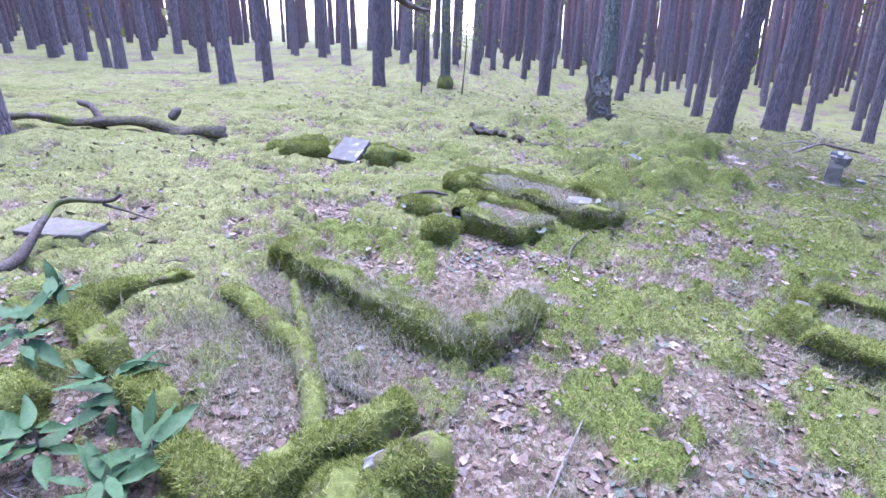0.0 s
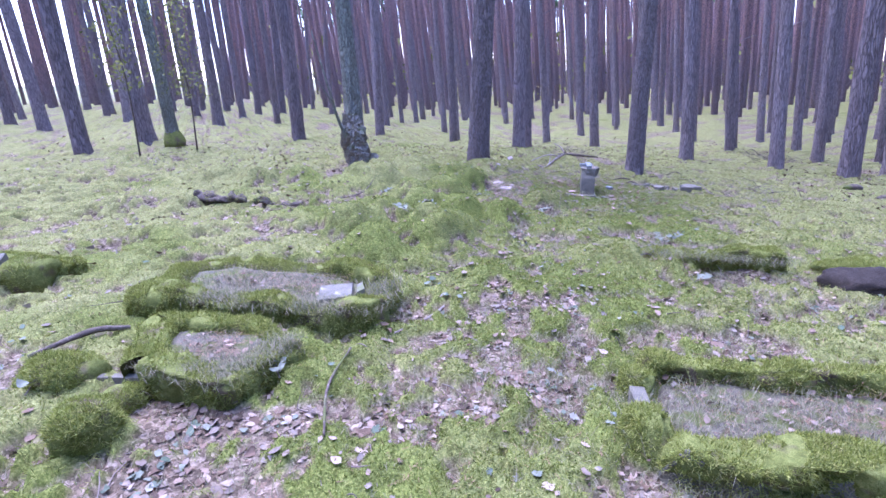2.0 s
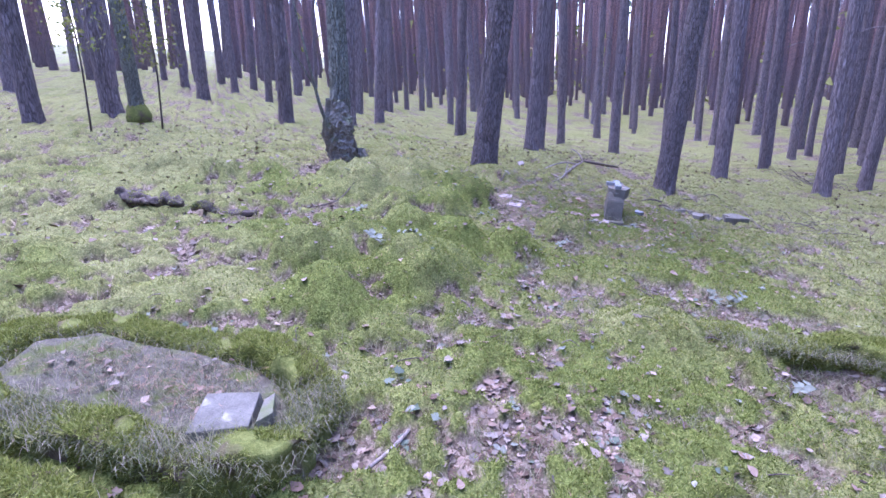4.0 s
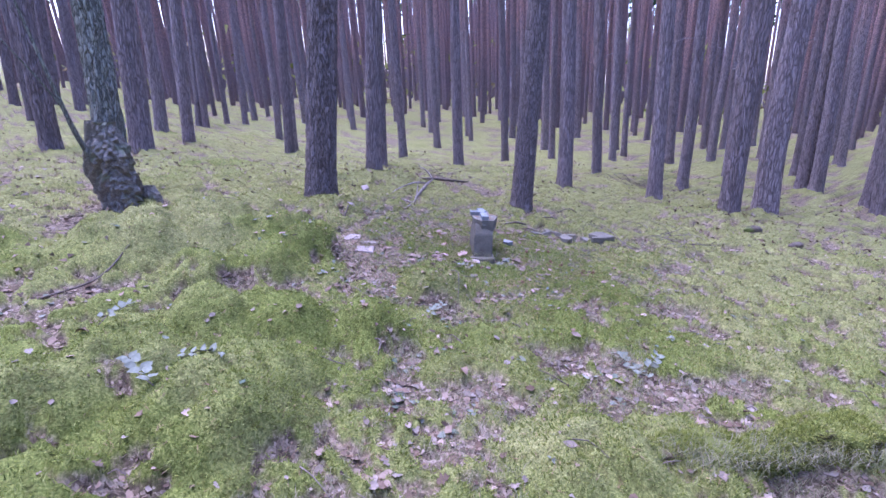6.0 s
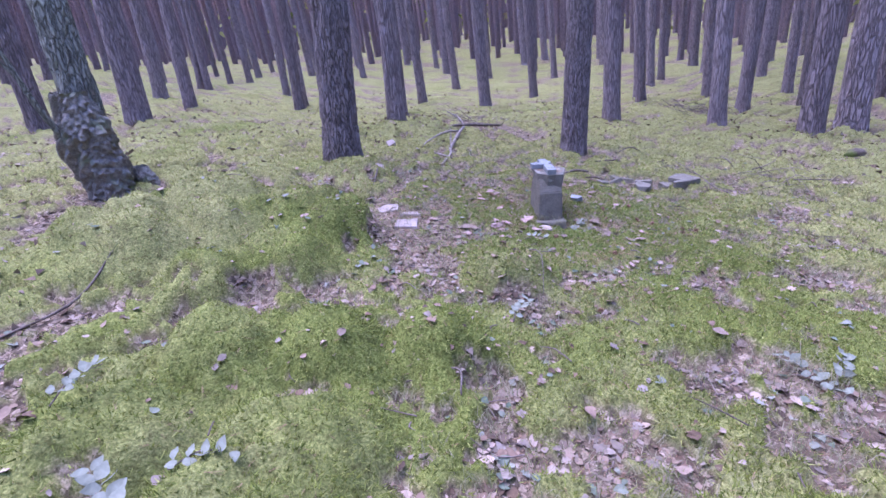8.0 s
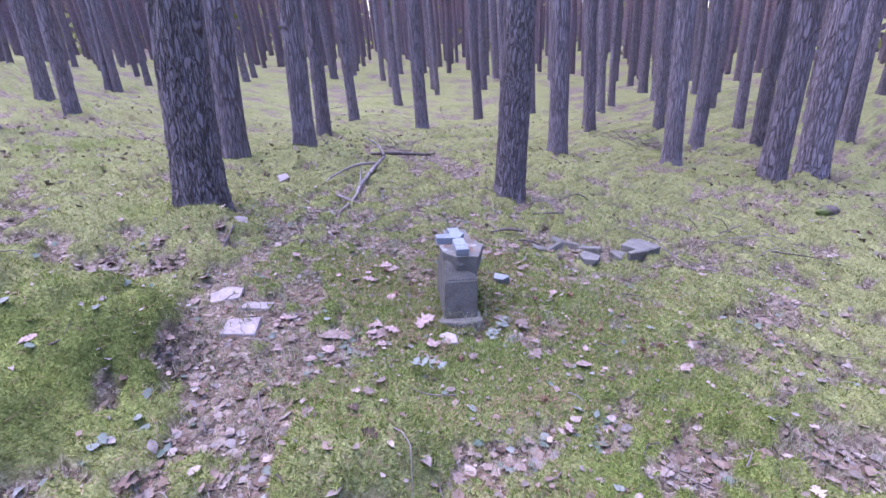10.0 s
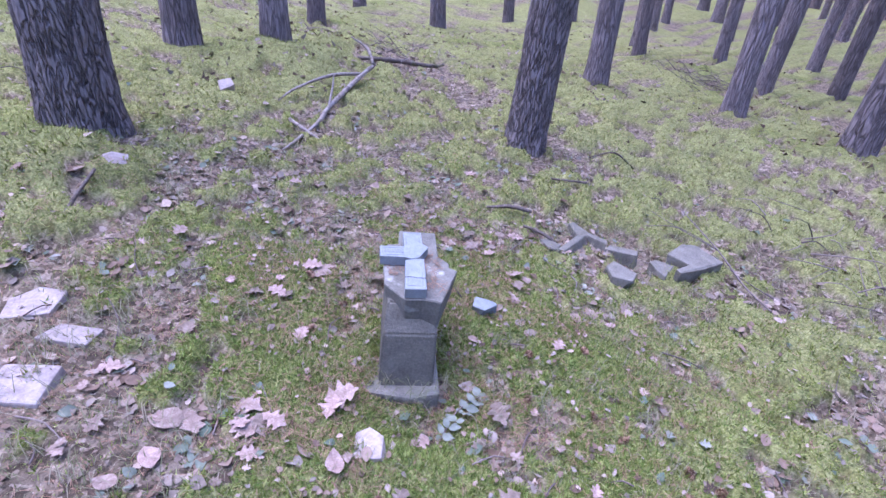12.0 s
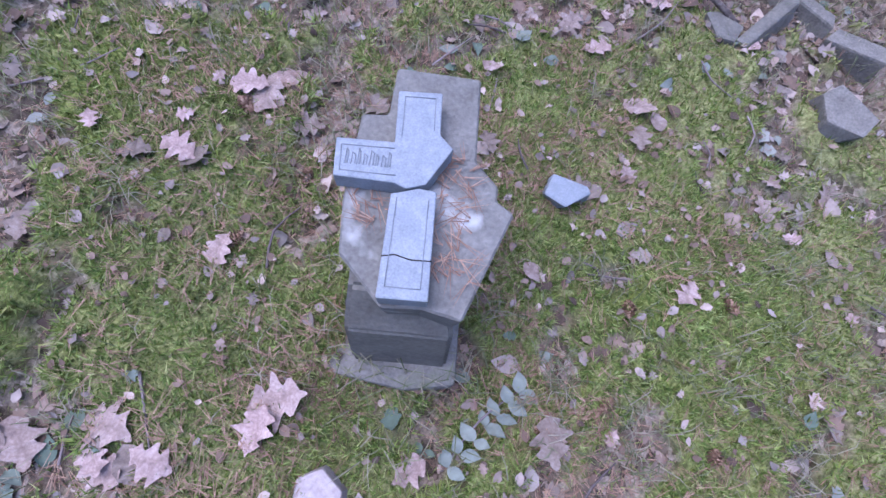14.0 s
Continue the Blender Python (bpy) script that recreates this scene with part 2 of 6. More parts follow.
    if bump:
        bp = ns.new("ShaderNodeBump")
        bp.inputs["Strength"].default_value, bp.inputs["Distance"].default_value = bump, bump_dist
        nt.links.new(mix.outputs[0], bp.inputs["Height"])
        nt.links.new(bp.outputs[0], out.inputs["Normal"])
    return m


def pieces_material(name, colours, rough=0.8, spec=0.25, thin=0.0):
    """One of several colours for each separate blade, leaf or needle."""
    m = bpy.data.materials.new(name)
    m.use_nodes = True
    nt, ns = m.node_tree, m.node_tree.nodes
    out = ns["Principled BSDF"]
    out.inputs["Roughness"].default_value = rough
    out.inputs["Specular IOR Level"].default_value = spec
    geo, ramp = ns.new("ShaderNodeNewGeometry"), ns.new("ShaderNodeValToRGB")
    el = ramp.color_ramp.elements
    while len(el) < len(colours):
        el.new(0.5)
    for i, c in enumerate(colours):
        el[i].position = i / (len(colours) - 1)
        el[i].color = (*c, 1)
    nt.links.new(geo.outputs["Random Per Island"], ramp.inputs[0])
    co, nz = ns.new("ShaderNodeTexCoord"), ns.new("ShaderNodeTexNoise")
    nz.inputs["Scale"].default_value, nz.inputs["Detail"].default_value = 60, 3
    nt.links.new(co.outputs["Object"], nz.inputs[0])
    rng = ns.new("ShaderNodeMapRange")
    rng.inputs[3].default_value, rng.inputs[4].default_value = 0.6, 1.4
    nt.links.new(nz.outputs[0], rng.inputs[0])
    hsv = ns.new("ShaderNodeHueSaturation")
    nt.links.new(rng.outputs[0], hsv.inputs["Value"])
    nt.links.new(ramp.outputs[0], hsv.inputs["Color"])
    nt.links.new(hsv.outputs[0], out.inputs["Base Color"])
    if thin:
        glow, both = ns.new("ShaderNodeBsdfTranslucent"), ns.new("ShaderNodeMixShader")
        nt.links.new(hsv.outputs[0], glow.inputs[0])
        both.inputs[0].default_value = thin
        nt.links.new(out.outputs[0], both.inputs[1])
        nt.links.new(glow.outputs[0], both.inputs[2])
        nt.links.new(both.outputs[0], ns["Material Output"].inputs[0])
    return m


def bark_material(name, low, high, switch, scale=13.0, stretch=(1, 1, 0.16), depth=0.03):
    """Plated bark: dark cracks between plates, a lower and an upper colour that meet at the height switch."""
    m = bpy.data.materials.new(name)
    m.use_nodes = True
    nt, ns = m.node_tree, m.node_tree.nodes
    out = ns["Principled BSDF"]
    out.inputs["Roughness"].default_value = 0.9
    out.inputs["Specular IOR Level"].default_value = 0.15
    co, mp = ns.new("ShaderNodeTexCoord"), ns.new("ShaderNodeMapping")
    mp.inputs["Scale"].default_value = stretch
    nt.links.new(co.outputs["Object"], mp.inputs[0])
    warp = ns.new("ShaderNodeTexNoise")
    warp.inputs["Scale"].default_value, warp.inputs["Detail"].default_value = scale * 0.8, 4
    nt.links.new(mp.outputs[0], warp.inputs[0])
    add = ns.new("ShaderNodeVectorMath")
    add.operation = "MULTIPLY_ADD"
    add.inputs[1].default_value = (0.12, 0.12, 0.12)
    nt.links.new(warp.outputs["Color"], add.inputs[0])
    nt.links.new(mp.outputs[0], add.inputs[2])
    cell = ns.new("ShaderNodeTexVoronoi")
    cell.feature = "DISTANCE_TO_EDGE"
    cell.inputs["Scale"].default_value = scale * 1.6
    nt.links.new(add.outputs[0], cell.inputs[0])
    crack = ns.new("ShaderNodeMapRange")
    crack.inputs[1].default_value, crack.inputs[2].default_value = 0.0, 0.16
    nt.links.new(cell.outputs["Distance"], crack.inputs[0])
    fine = ns.new("ShaderNodeTexNoise")
    fine.inputs["Scale"].default_value, fine.inputs["Detail"].default_value = scale * 5, 6
    nt.links.new(mp.outputs[0], fine.inputs[0])
    grain = ns.new("ShaderNodeMapRange")
    grain.inputs[1].default_value, grain.inputs[2].default_value = 0.3, 0.7
    grain.inputs[3].default_value, grain.inputs[4].default_value = 0.65, 1.3
    nt.links.new(fine.outputs[0], grain.inputs[0])
    sep = ns.new("ShaderNodeSeparateXYZ")
    nt.links.new(co.outputs["Object"], sep.inputs[0])
    wob = ns.new("ShaderNodeMath")
    wob.operation = "MULTIPLY_ADD"
    wob.inputs[1].default_value = 1.5
    nt.links.new(warp.outputs[0], wob.inputs[0])
    nt.links.new(sep.outputs[2], wob.inputs[2])
    rise = ns.new("ShaderNodeMapRange")
    rise.inputs[1].default_value, rise.inputs[2].default_value = switch, switch + 3.0
    nt.links.new(wob.outputs[0], rise.inputs[0])
    two = ns.new("ShaderNodeMix")
    two.data_type = "RGBA"
    two.inputs["A"].default_value, two.inputs["B"].default_value = (*low, 1), (*high, 1)
    nt.links.new(rise.outputs[0], two.inputs["Factor"])
    dark = ns.new("ShaderNodeMix")
    dark.data_type = "RGBA"
    dark.inputs["A"].default_value = tuple(c * 0.55 for c in low) + (1,)
    nt.links.new(crack.outputs[0], dark.inputs["Factor"])
    nt.links.new(two.outputs["Result"], dark.inputs["B"])
    rnd = ns.new("ShaderNodeObjectInfo")
    rv = ns.new("ShaderNodeMapRange")
    rv.inputs[3].default_value, rv.inputs[4].default_value = 0.8, 1.2
    nt.links.new(rnd.outputs["Random"], rv.inputs[0])
    both = ns.new("ShaderNodeMath")
    both.operation = "MULTIPLY"
    nt.links.new(rv.outputs[0], both.inputs[0])
    nt.links.new(grain.outputs[0], both.inputs[1])
    hsv = ns.new("ShaderNodeHueSaturation")
    nt.links.new(both.outputs[0], hsv.inputs["Value"])
    nt.links.new(dark.outputs["Result"], hsv.inputs["Color"])
    nt.links.new(hsv.outputs[0], out.inputs["Base Color"])
    hgt = ns.new("ShaderNodeMath")
    hgt.operation = "MULTIPLY_ADD"
    hgt.inputs[1].default_value = 0.35
    nt.links.new(fine.outputs[0], hgt.inputs[0])
    nt.links.new(crack.outputs[0], hgt.inputs[2])
    bp = ns.new("ShaderNodeBump")
    bp.inputs["Strength"].default_value, bp.inputs["Distance"].default_value = 0.9, depth
    nt.links.new(hgt.outputs[0], bp.inputs["Height"])
    nt.links.new(bp.outputs[0], out.inputs["Normal"])
    return m


def ground_material():
    """Moss and litter, mixed by the cover attribute of the sheet and by fine noise."""
    m = bpy.data.materials.new("forest_floor")
    m.use_nodes = True
    nt, ns = m.node_tree, m.node_tree.nodes
    out = ns["Principled BSDF"]
    out.inputs["Roughness"].default_value = 0.95
    out.inputs["Specular IOR Level"].default_value = 0.1
    co = ns.new("ShaderNodeTexCoord")

    def noise_of(scale, detail=6, rough=0.6):
        n = ns.new("ShaderNodeTexNoise")
        n.inputs["Scale"].default_value, n.inputs["Detail"].default_value, n.inputs["Roughness"].default_value = scale, detail, rough
        nt.links.new(co.outputs["Object"], n.inputs[0])
        return n.outputs[0]

    def ramp_of(src, stops):
        r = ns.new("ShaderNodeValToRGB")
        el = r.color_ramp.elements
        while len(el) < len(stops):
            el.new(0.5)
        for i, (p, c) in enumerate(stops):
            el[i].position, el[i].color = p, (*c, 1)
        nt.links.new(src, r.inputs[0])
        return r.outputs[0]

    fine, mid, wide = noise_of(85, 6, 0.7), noise_of(11), noise_of(0.8, 3)
    moss = ramp_of(fine, [(0.30, MOSS_DARK), (0.48, MOSS_MID), (0.66, MOSS_LIGHT)])
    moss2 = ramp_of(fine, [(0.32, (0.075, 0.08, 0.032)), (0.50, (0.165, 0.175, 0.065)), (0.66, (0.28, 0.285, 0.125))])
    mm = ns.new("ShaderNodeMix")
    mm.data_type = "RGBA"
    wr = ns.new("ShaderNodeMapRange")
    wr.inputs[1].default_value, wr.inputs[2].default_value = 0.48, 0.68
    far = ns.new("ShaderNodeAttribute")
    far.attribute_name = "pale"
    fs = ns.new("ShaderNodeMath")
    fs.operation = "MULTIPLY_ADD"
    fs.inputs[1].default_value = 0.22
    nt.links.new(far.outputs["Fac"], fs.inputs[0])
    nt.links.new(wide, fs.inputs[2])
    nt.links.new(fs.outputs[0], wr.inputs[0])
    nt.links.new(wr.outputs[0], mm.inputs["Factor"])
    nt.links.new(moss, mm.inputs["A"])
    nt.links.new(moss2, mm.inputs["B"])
    flake = ns.new("ShaderNodeTexVoronoi")
    flake.inputs["Scale"].default_value = 42
    warp = ns.new("ShaderNodeVectorMath")
    warp.operation = "MULTIPLY_ADD"
    warp.inputs[1].default_value = (0.06, 0.06, 0.06)
    wn2 = ns.new("ShaderNodeTexNoise")
    wn2.inputs["Scale"].default_value = 25
    nt.links.new(co.outputs["Object"], wn2.inputs[0])
    nt.links.new(wn2.outputs["Color"], warp.inputs[0])
    nt.links.new(co.outputs["Object"], warp.inputs[2])
    nt.links.new(warp.outputs[0], flake.inputs[0])
    sep = ns.new("ShaderNodeSeparateColor")
    nt.links.new(flake.outputs["Color"], sep.inputs[0])
    brown = ramp_of(sep.outputs[0], [(0.0, (0.06, 0.05, 0.037)), (0.35, (0.115, 0.095, 0.071)), (0.7, (0.175, 0.147, 0.113)), (1.0, (0.28, 0.24, 0.20))])
    bn = ns.new("ShaderNodeMix")
    bn.data_type, bn.blend_type = "RGBA", "MULTIPLY"
    bn.inputs["Factor"].default_value = 1.0
    nt.links.new(brown, bn.inputs["A"])
    nt.links.new(ramp_of(fine, [(0.3, (0.5, 0.48, 0.46)), (0.65, (1.3, 1.25, 1.2))]), bn.inputs["B"])
    att = ns.new("ShaderNodeAttribute")
    att.attribute_name = "cover"
    s = ns.new("ShaderNodeMath")
    s.operation = "MULTIPLY_ADD"
    s.inputs[1].default_value = 0.9
    nt.links.new(mid, s.inputs[0])
    nt.links.new(att.outputs["Fac"], s.inputs[2])
    s2 = ns.new("ShaderNodeMath")
    s2.operation = "MULTIPLY_ADD"
    s2.inputs[1].default_value = 0.5
    nt.links.new(fine, s2.inputs[0])
    nt.links.new(s.outputs[0], s2.inputs[2])
    cut = ns.new("ShaderNodeMapRange")
    cut.inputs[1].default_value, cut.inputs[2].default_value = 1.00, 1.55
    nt.links.new(s2.outputs[0], cut.inputs[0])
    mix = ns.new("ShaderNodeMix")
    mix.data_type = "RGBA"
    nt.links.new(cut.outputs[0], mix.inputs["Factor"])
    nt.links.new(mm.outputs["Result"], mix.inputs["A"])
    nt.links.new(bn.outputs["Result"], mix.inputs["B"])
    tone = ns.new("ShaderNodeMix")
    tone.data_type, tone.blend_type = "RGBA", "MULTIPLY"
    tone.inputs["Factor"].default_value = 1.0
    nt.links.new(mix.outputs["Result"], tone.inputs["A"])
    nt.links.new(ramp_of(noise_of(4.5, 10, 0.75), [(0.34, (0.72, 0.72, 0.72)), (0.5, (1.0, 1.0, 1.0)), (0.66, (1.28, 1.26, 1.24))]), tone.inputs["B"])
    clump = ns.new("ShaderNodeMix")
    clump.data_type, clump.blend_type = "RGBA", "MULTIPLY"
    clump.inputs["Factor"].default_value = 1.0
    nt.links.new(tone.outputs["Result"], clump.inputs["A"])
    nt.links.new(ramp_of(noise_of(26, 5, 0.7), [(0.34, (0.66, 0.60, 0.56)), (0.47, (1.0, 0.98, 0.95)), (0.64, (1.22, 1.2, 1.15))]), clump.inputs["B"])
    nt.links.new(clump.outputs["Result"], out.inputs["Base Color"])
    bp = ns.new("ShaderNodeBump")
    bp.inputs["Strength"].default_value, bp.inputs["Distance"].default_value = 0.8, 0.02
    nt.links.new(s2.outputs[0], bp.inputs["Height"])
    nt.links.new(bp.outputs[0], out.inputs["Normal"])
    return m


MOSS_DARK, MOSS_MID, MOSS_LIGHT = (0.03, 0.043, 0.01), (0.095, 0.12, 0.027), (0.20, 0.225, 0.068)
GROUND = ground_material()
MOSS_SKIN = surface("moss_skin", [(0.055, 0.068, 0.017), (0.14, 0.16, 0.04), (0.25, 0.265, 0.09)], 30, 0.95, 0.9, big=((0.12, 0.095, 0.06), 6.0, 0.53), spec=0.1)
MOSS_BLADE = pieces_material("moss_blade", [(0.055, 0.078, 0.015), (0.14, 0.175, 0.034), (0.22, 0.26, 0.055), (0.34, 0.355, 0.125)], 0.8, 0.15, 0.3)
MOSS_PALE = pieces_material("pale_moss_blade", [(0.09, 0.104, 0.03), (0.185, 0.208, 0.058), (0.265, 0.288, 0.088), (0.38, 0.388, 0.15), (0.22, 0.17, 0.10)], 0.8, 0.15, 0.4)
MOSS_KERB = pieces_material("kerb_moss_blade", [(0.08, 0.105, 0.02), (0.19, 0.225, 0.042), (0.28, 0.315, 0.07), (0.42, 0.42, 0.15)], 0.8, 0.15, 0.35)
MOSS_FRESH = pieces_material("fresh_moss_blade", [(0.07, 0.12, 0.024), (0.16, 0.23, 0.05), (0.25, 0.32, 0.08), (0.38, 0.42, 0.16)], 0.8, 0.15, 0.35)
GRASS_BLADE = pieces_material("dry_grass", [(0.08, 0.095, 0.04), (0.14, 0.15, 0.075), (0.21, 0.20, 0.125), (0.29, 0.26, 0.185)], 0.8, 0.15, 0.3)
LEAF_DRY = pieces_material("dry_leaf", [(0.05, 0.035, 0.025), (0.12, 0.08, 0.055), (0.18, 0.125, 0.09), (0.25, 0.185, 0.14), (0.14, 0.12, 0.10), (0.36, 0.28, 0.22), (0.22, 0.19, 0.16), (0.10, 0.065, 0.042)], 0.8, 0.2)
LEAF_OAK = surface("fallen_oak_leaf", [(0.11, 0.075, 0.056), (0.225, 0.165, 0.13), (0.35, 0.28, 0.235)], 28, 0.8, 0.3, vary="object", spread=0.4, bump_dist=0.004)
NEEDLE = pieces_material("dry_needle", [(0.12, 0.062, 0.035), (0.22, 0.125, 0.075), (0.33, 0.215, 0.135)], 0.6, 0.3)
LEAF_BLUE = pieces_material("fresh_fallen_leaf", [(0.07, 0.10, 0.065), (0.12, 0.145, 0.105), (0.19, 0.20, 0.16), (0.09, 0.12, 0.08), (0.26, 0.255, 0.215)], 0.75, 0.2)
LEAF_GREEN = pieces_material("green_leaf", [(0.03, 0.07, 0.025), (0.05, 0.10, 0.036), (0.085, 0.15, 0.055)], 0.6, 0.2)
BARK = bark_material("pine_bark", (0.30, 0.252, 0.255), (0.45, 0.26, 0.225), 5.0)
BARK_NEAR = bark_material("pine_bark_plates", (0.25, 0.215, 0.21), (0.45, 0.26, 0.225), 5.0, scale=20.0, stretch=(1, 1, 0.2), depth=0.025)
# pine bark lightened for far trunks: distance haze is put into the colour
BARK_HAZY = bark_material("hazy_far_pine_bark", (0.33, 0.262, 0.275), (0.46, 0.30, 0.275), 1.5)
BIRCH_BARK = bark_material("gnarled_bark", (0.235, 0.24, 0.20), (0.285, 0.31, 0.25), 1.0, scale=18.0, stretch=(1, 1, 0.3), depth=0.02)
CRUST = surface("burl_crust", [(0.07, 0.066, 0.055), (0.22, 0.205, 0.175), (0.42, 0.40, 0.35)], 26, 0.95, 0.8, big=((0.17, 0.19, 0.12), 5.0, 0.55), bump_dist=0.02)
CROWN = pieces_material("pine_foliage", [(0.03, 0.055, 0.02), (0.05, 0.085, 0.03), (0.08, 0.11, 0.045)], 0.7)
WOOD = surface("dead_wood", [(0.04, 0.032, 0.026), (0.11, 0.088, 0.072), (0.22, 0.19, 0.165)], 16, 0.9, 0.7, stretch=(1, 1, 1), big=((0.10, 0.13, 0.03), 3.0, 0.56))
STICK = surface("bleached_stick", [(0.07, 0.055, 0.045), (0.24, 0.205, 0.18), (0.42, 0.375, 0.34)], 30, 0.85, 0.5, big=((0.10, 0.08, 0.065), 9.0, 0.56))
TWIG = pieces_material("dark_twig", [(0.07, 0.055, 0.05), (0.14, 0.11, 0.10), (0.22, 0.18, 0.16)], 0.85)
STONE = surface("weathered_sandstone", [(0.085, 0.08, 0.065), (0.145, 0.138, 0.116), (0.21, 0.20, 0.17)], 14, 0.9, 0.5, fine=9, big=((0.40, 0.40, 0.36), 9.0, 0.60), bump_dist=0.01)
STONE_DARK = surface("dark_stone", [(0.075, 0.07, 0.056), (0.135, 0.126, 0.10), (0.20, 0.186, 0.15)], 12, 0.8, 0.5, fine=9, big=((0.20, 0.21, 0.18), 14.0, 0.64), bump_dist=0.01)
STONE_MID = surface("mossy_grey_stone", [(0.085, 0.078, 0.06), (0.16, 0.148, 0.12), (0.24, 0.222, 0.185)], 16, 0.9, 0.6, fine=9, big=((0.13, 0.145, 0.07), 8.0, 0.60), bump_dist=0.012)
SLATE = surface("blue_grey_cast_stone", [(0.15, 0.168, 0.172), (0.205, 0.225, 0.23), (0.265, 0.285, 0.29)], 40, 0.7, 0.25, fine=8, big=((0.20, 0.22, 0.26), 11.0, 0.62), bump_dist=0.004)
PINK = surface("pale_pink_plaster", [(0.19, 0.15, 0.13), (0.31, 0.26, 0.235), (0.43, 0.38, 0.345)], 14, 0.9, 0.6, big=((0.44, 0.42, 0.38), 9.0, 0.60), bump_dist=0.008)
# near black: the vault hollow's shade put into colour, also the cross crack
NEAR_BLACK = surface("near_black", [(0.012, 0.010, 0.009), (0.03, 0.024, 0.02), (0.055, 0.045, 0.038)], 14, 1.0, 0.8)
BED = surface("grave_bed_litter", [(0.05, 0.045, 0.034), (0.12, 0.108, 0.08), (0.23, 0.205, 0.16)], 24, 0.95, 1.0, big=((0.11, 0.13, 0.035), 7.0, 0.50))
INK = surface("shallow_lettering", [(0.155, 0.17, 0.175), (0.19, 0.205, 0.21)], 40, 0.8, 0)


# ---- the ground ----
def build_ground():
    def axis(a, b, step, low, high):
        core = np.arange(a, b + step / 2, step)
        out_hi, out_lo, d = [], [], step
        p = core[-1]
        while p < high:
            d *= 1.08
            p += d
            out_hi.append(p)
        p, d = core[0], step
        while p > low:
            d *= 1.08
            p -= d
            out_lo.append(p)
        return np.array(out_lo[::-1] + core.tolist() + out_hi)

    xs, ys = axis(-3.0, 9.0, 0.035, -420, 420), axis(0.6, 11.6, 0.035, -420, 420)
    x, y = np.meshgrid(xs, ys, indexing="ij")
    z = height(x, y)
    z += 0.35 * (vnoise(x * 0.06, y * 0.06, 21) - 0.5) * np.clip((np.hypot(x - 3, y - 6) - 18) / 20, 0, 1)
    n, k = x.shape
    i, j = np.meshgrid(np.arange(n - 1), np.arange(k - 1), indexing="ij")
    faces = np.stack([i * k + j, (i + 1) * k + j, (i + 1) * k + j + 1, i * k + j + 1], -1).reshape(-1, 4)
    me = mesh_of("ground", np.stack([x, y, z], -1).reshape(-1, 3), faces, GROUND)
    cover = me.attributes.new("cover", "FLOAT", "POINT")
    cover.data.foreach_set("value", litter(x, y).ravel().astype(np.float32))
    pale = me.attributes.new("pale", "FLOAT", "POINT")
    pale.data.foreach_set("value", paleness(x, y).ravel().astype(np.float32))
    tagged(new("ground", me), "mossy pine forest floor with leaf litter and needles", "forest floor", kind="structure")


build_ground()


# ---- pine trees ----
def trunk_mesh(name, tall, r0, segs, rings, seed, lean=0.0, plates=0.0, mat=None):
    """A tapered trunk with a root flare; plates gives raised bark."""
    h = np.concatenate([np.linspace(-0.25, 5.0, rings, endpoint=False), np.linspace(5.0, tall, max(6, rings // 5))])
    ang = np.linspace(0, 2 * np.pi, segs, endpoint=False)
    rad = r0 * (1 - 0.72 * np.clip(h, 0, None) / tall) * (1 + 0.38 * np.exp(-np.clip(h + 0.25, 0, None) / 0.22))
    cx = lean * np.clip(h, 0, None) ** 1.1 * 0.02 + 0.05 * (vnoise(h * 0.25, h * 0 + seed, seed) - 0.5) * np.clip(h, 0, 4)
    cy = 0.05 * (vnoise(h * 0.25, h * 0 + seed + 9, seed + 3) - 0.5) * np.clip(h, 0, 4)
    a2, h2 = np.meshgrid(ang, h)
    wob = 1 + 0.07 * (vnoise(np.cos(a2) * 1.5 + 9, np.sin(a2) * 1.5 + h2 * 0.5, seed) - 0.5) + 0.10 * np.exp(-np.clip(h2, 0, 9) / 0.12) * np.cos(a2 * 5 + seed)
    if plates:
        u = a2 / (2 * np.pi) * 34
        w = vnoise(a2 * 3 + 5, h2 * 4, seed + 1) * 1.6
        ridge = np.abs(vnoise(u % 34 + w, h2 * 3.2, seed + 2) - 0.5) * 2
        seam = np.minimum(a2, 2 * np.pi - a2)
        ridge = np.where(seam < 0.25, 0.35 + (ridge - 0.35) * seam / 0.25, ridge)
        wob = wob + plates * (np.clip(ridge * 2.2, 0, 1) - 0.6) + plates * 0.5 * (vnoise(u * 3, h2 * 14, seed + 4) - 0.5)
    r2 = rad[:, None] * wob
    verts = np.stack([cx[:, None] + r2 * np.cos(a2), cy[:, None] + r2 * np.sin(a2), h2], -1).reshape(-1, 3)
    n = len(h)
    r, s = np.meshgrid(np.arange(n - 1), np.arange(segs), indexing="ij")
    s2 = (s + 1) % segs
    faces = np.stack([r * segs + s, r * segs + s2, (r + 1) * segs + s2, (r + 1) * segs + s], -1).reshape(-1, 4)
    return mesh_of(name, verts, faces, mat or BARK)


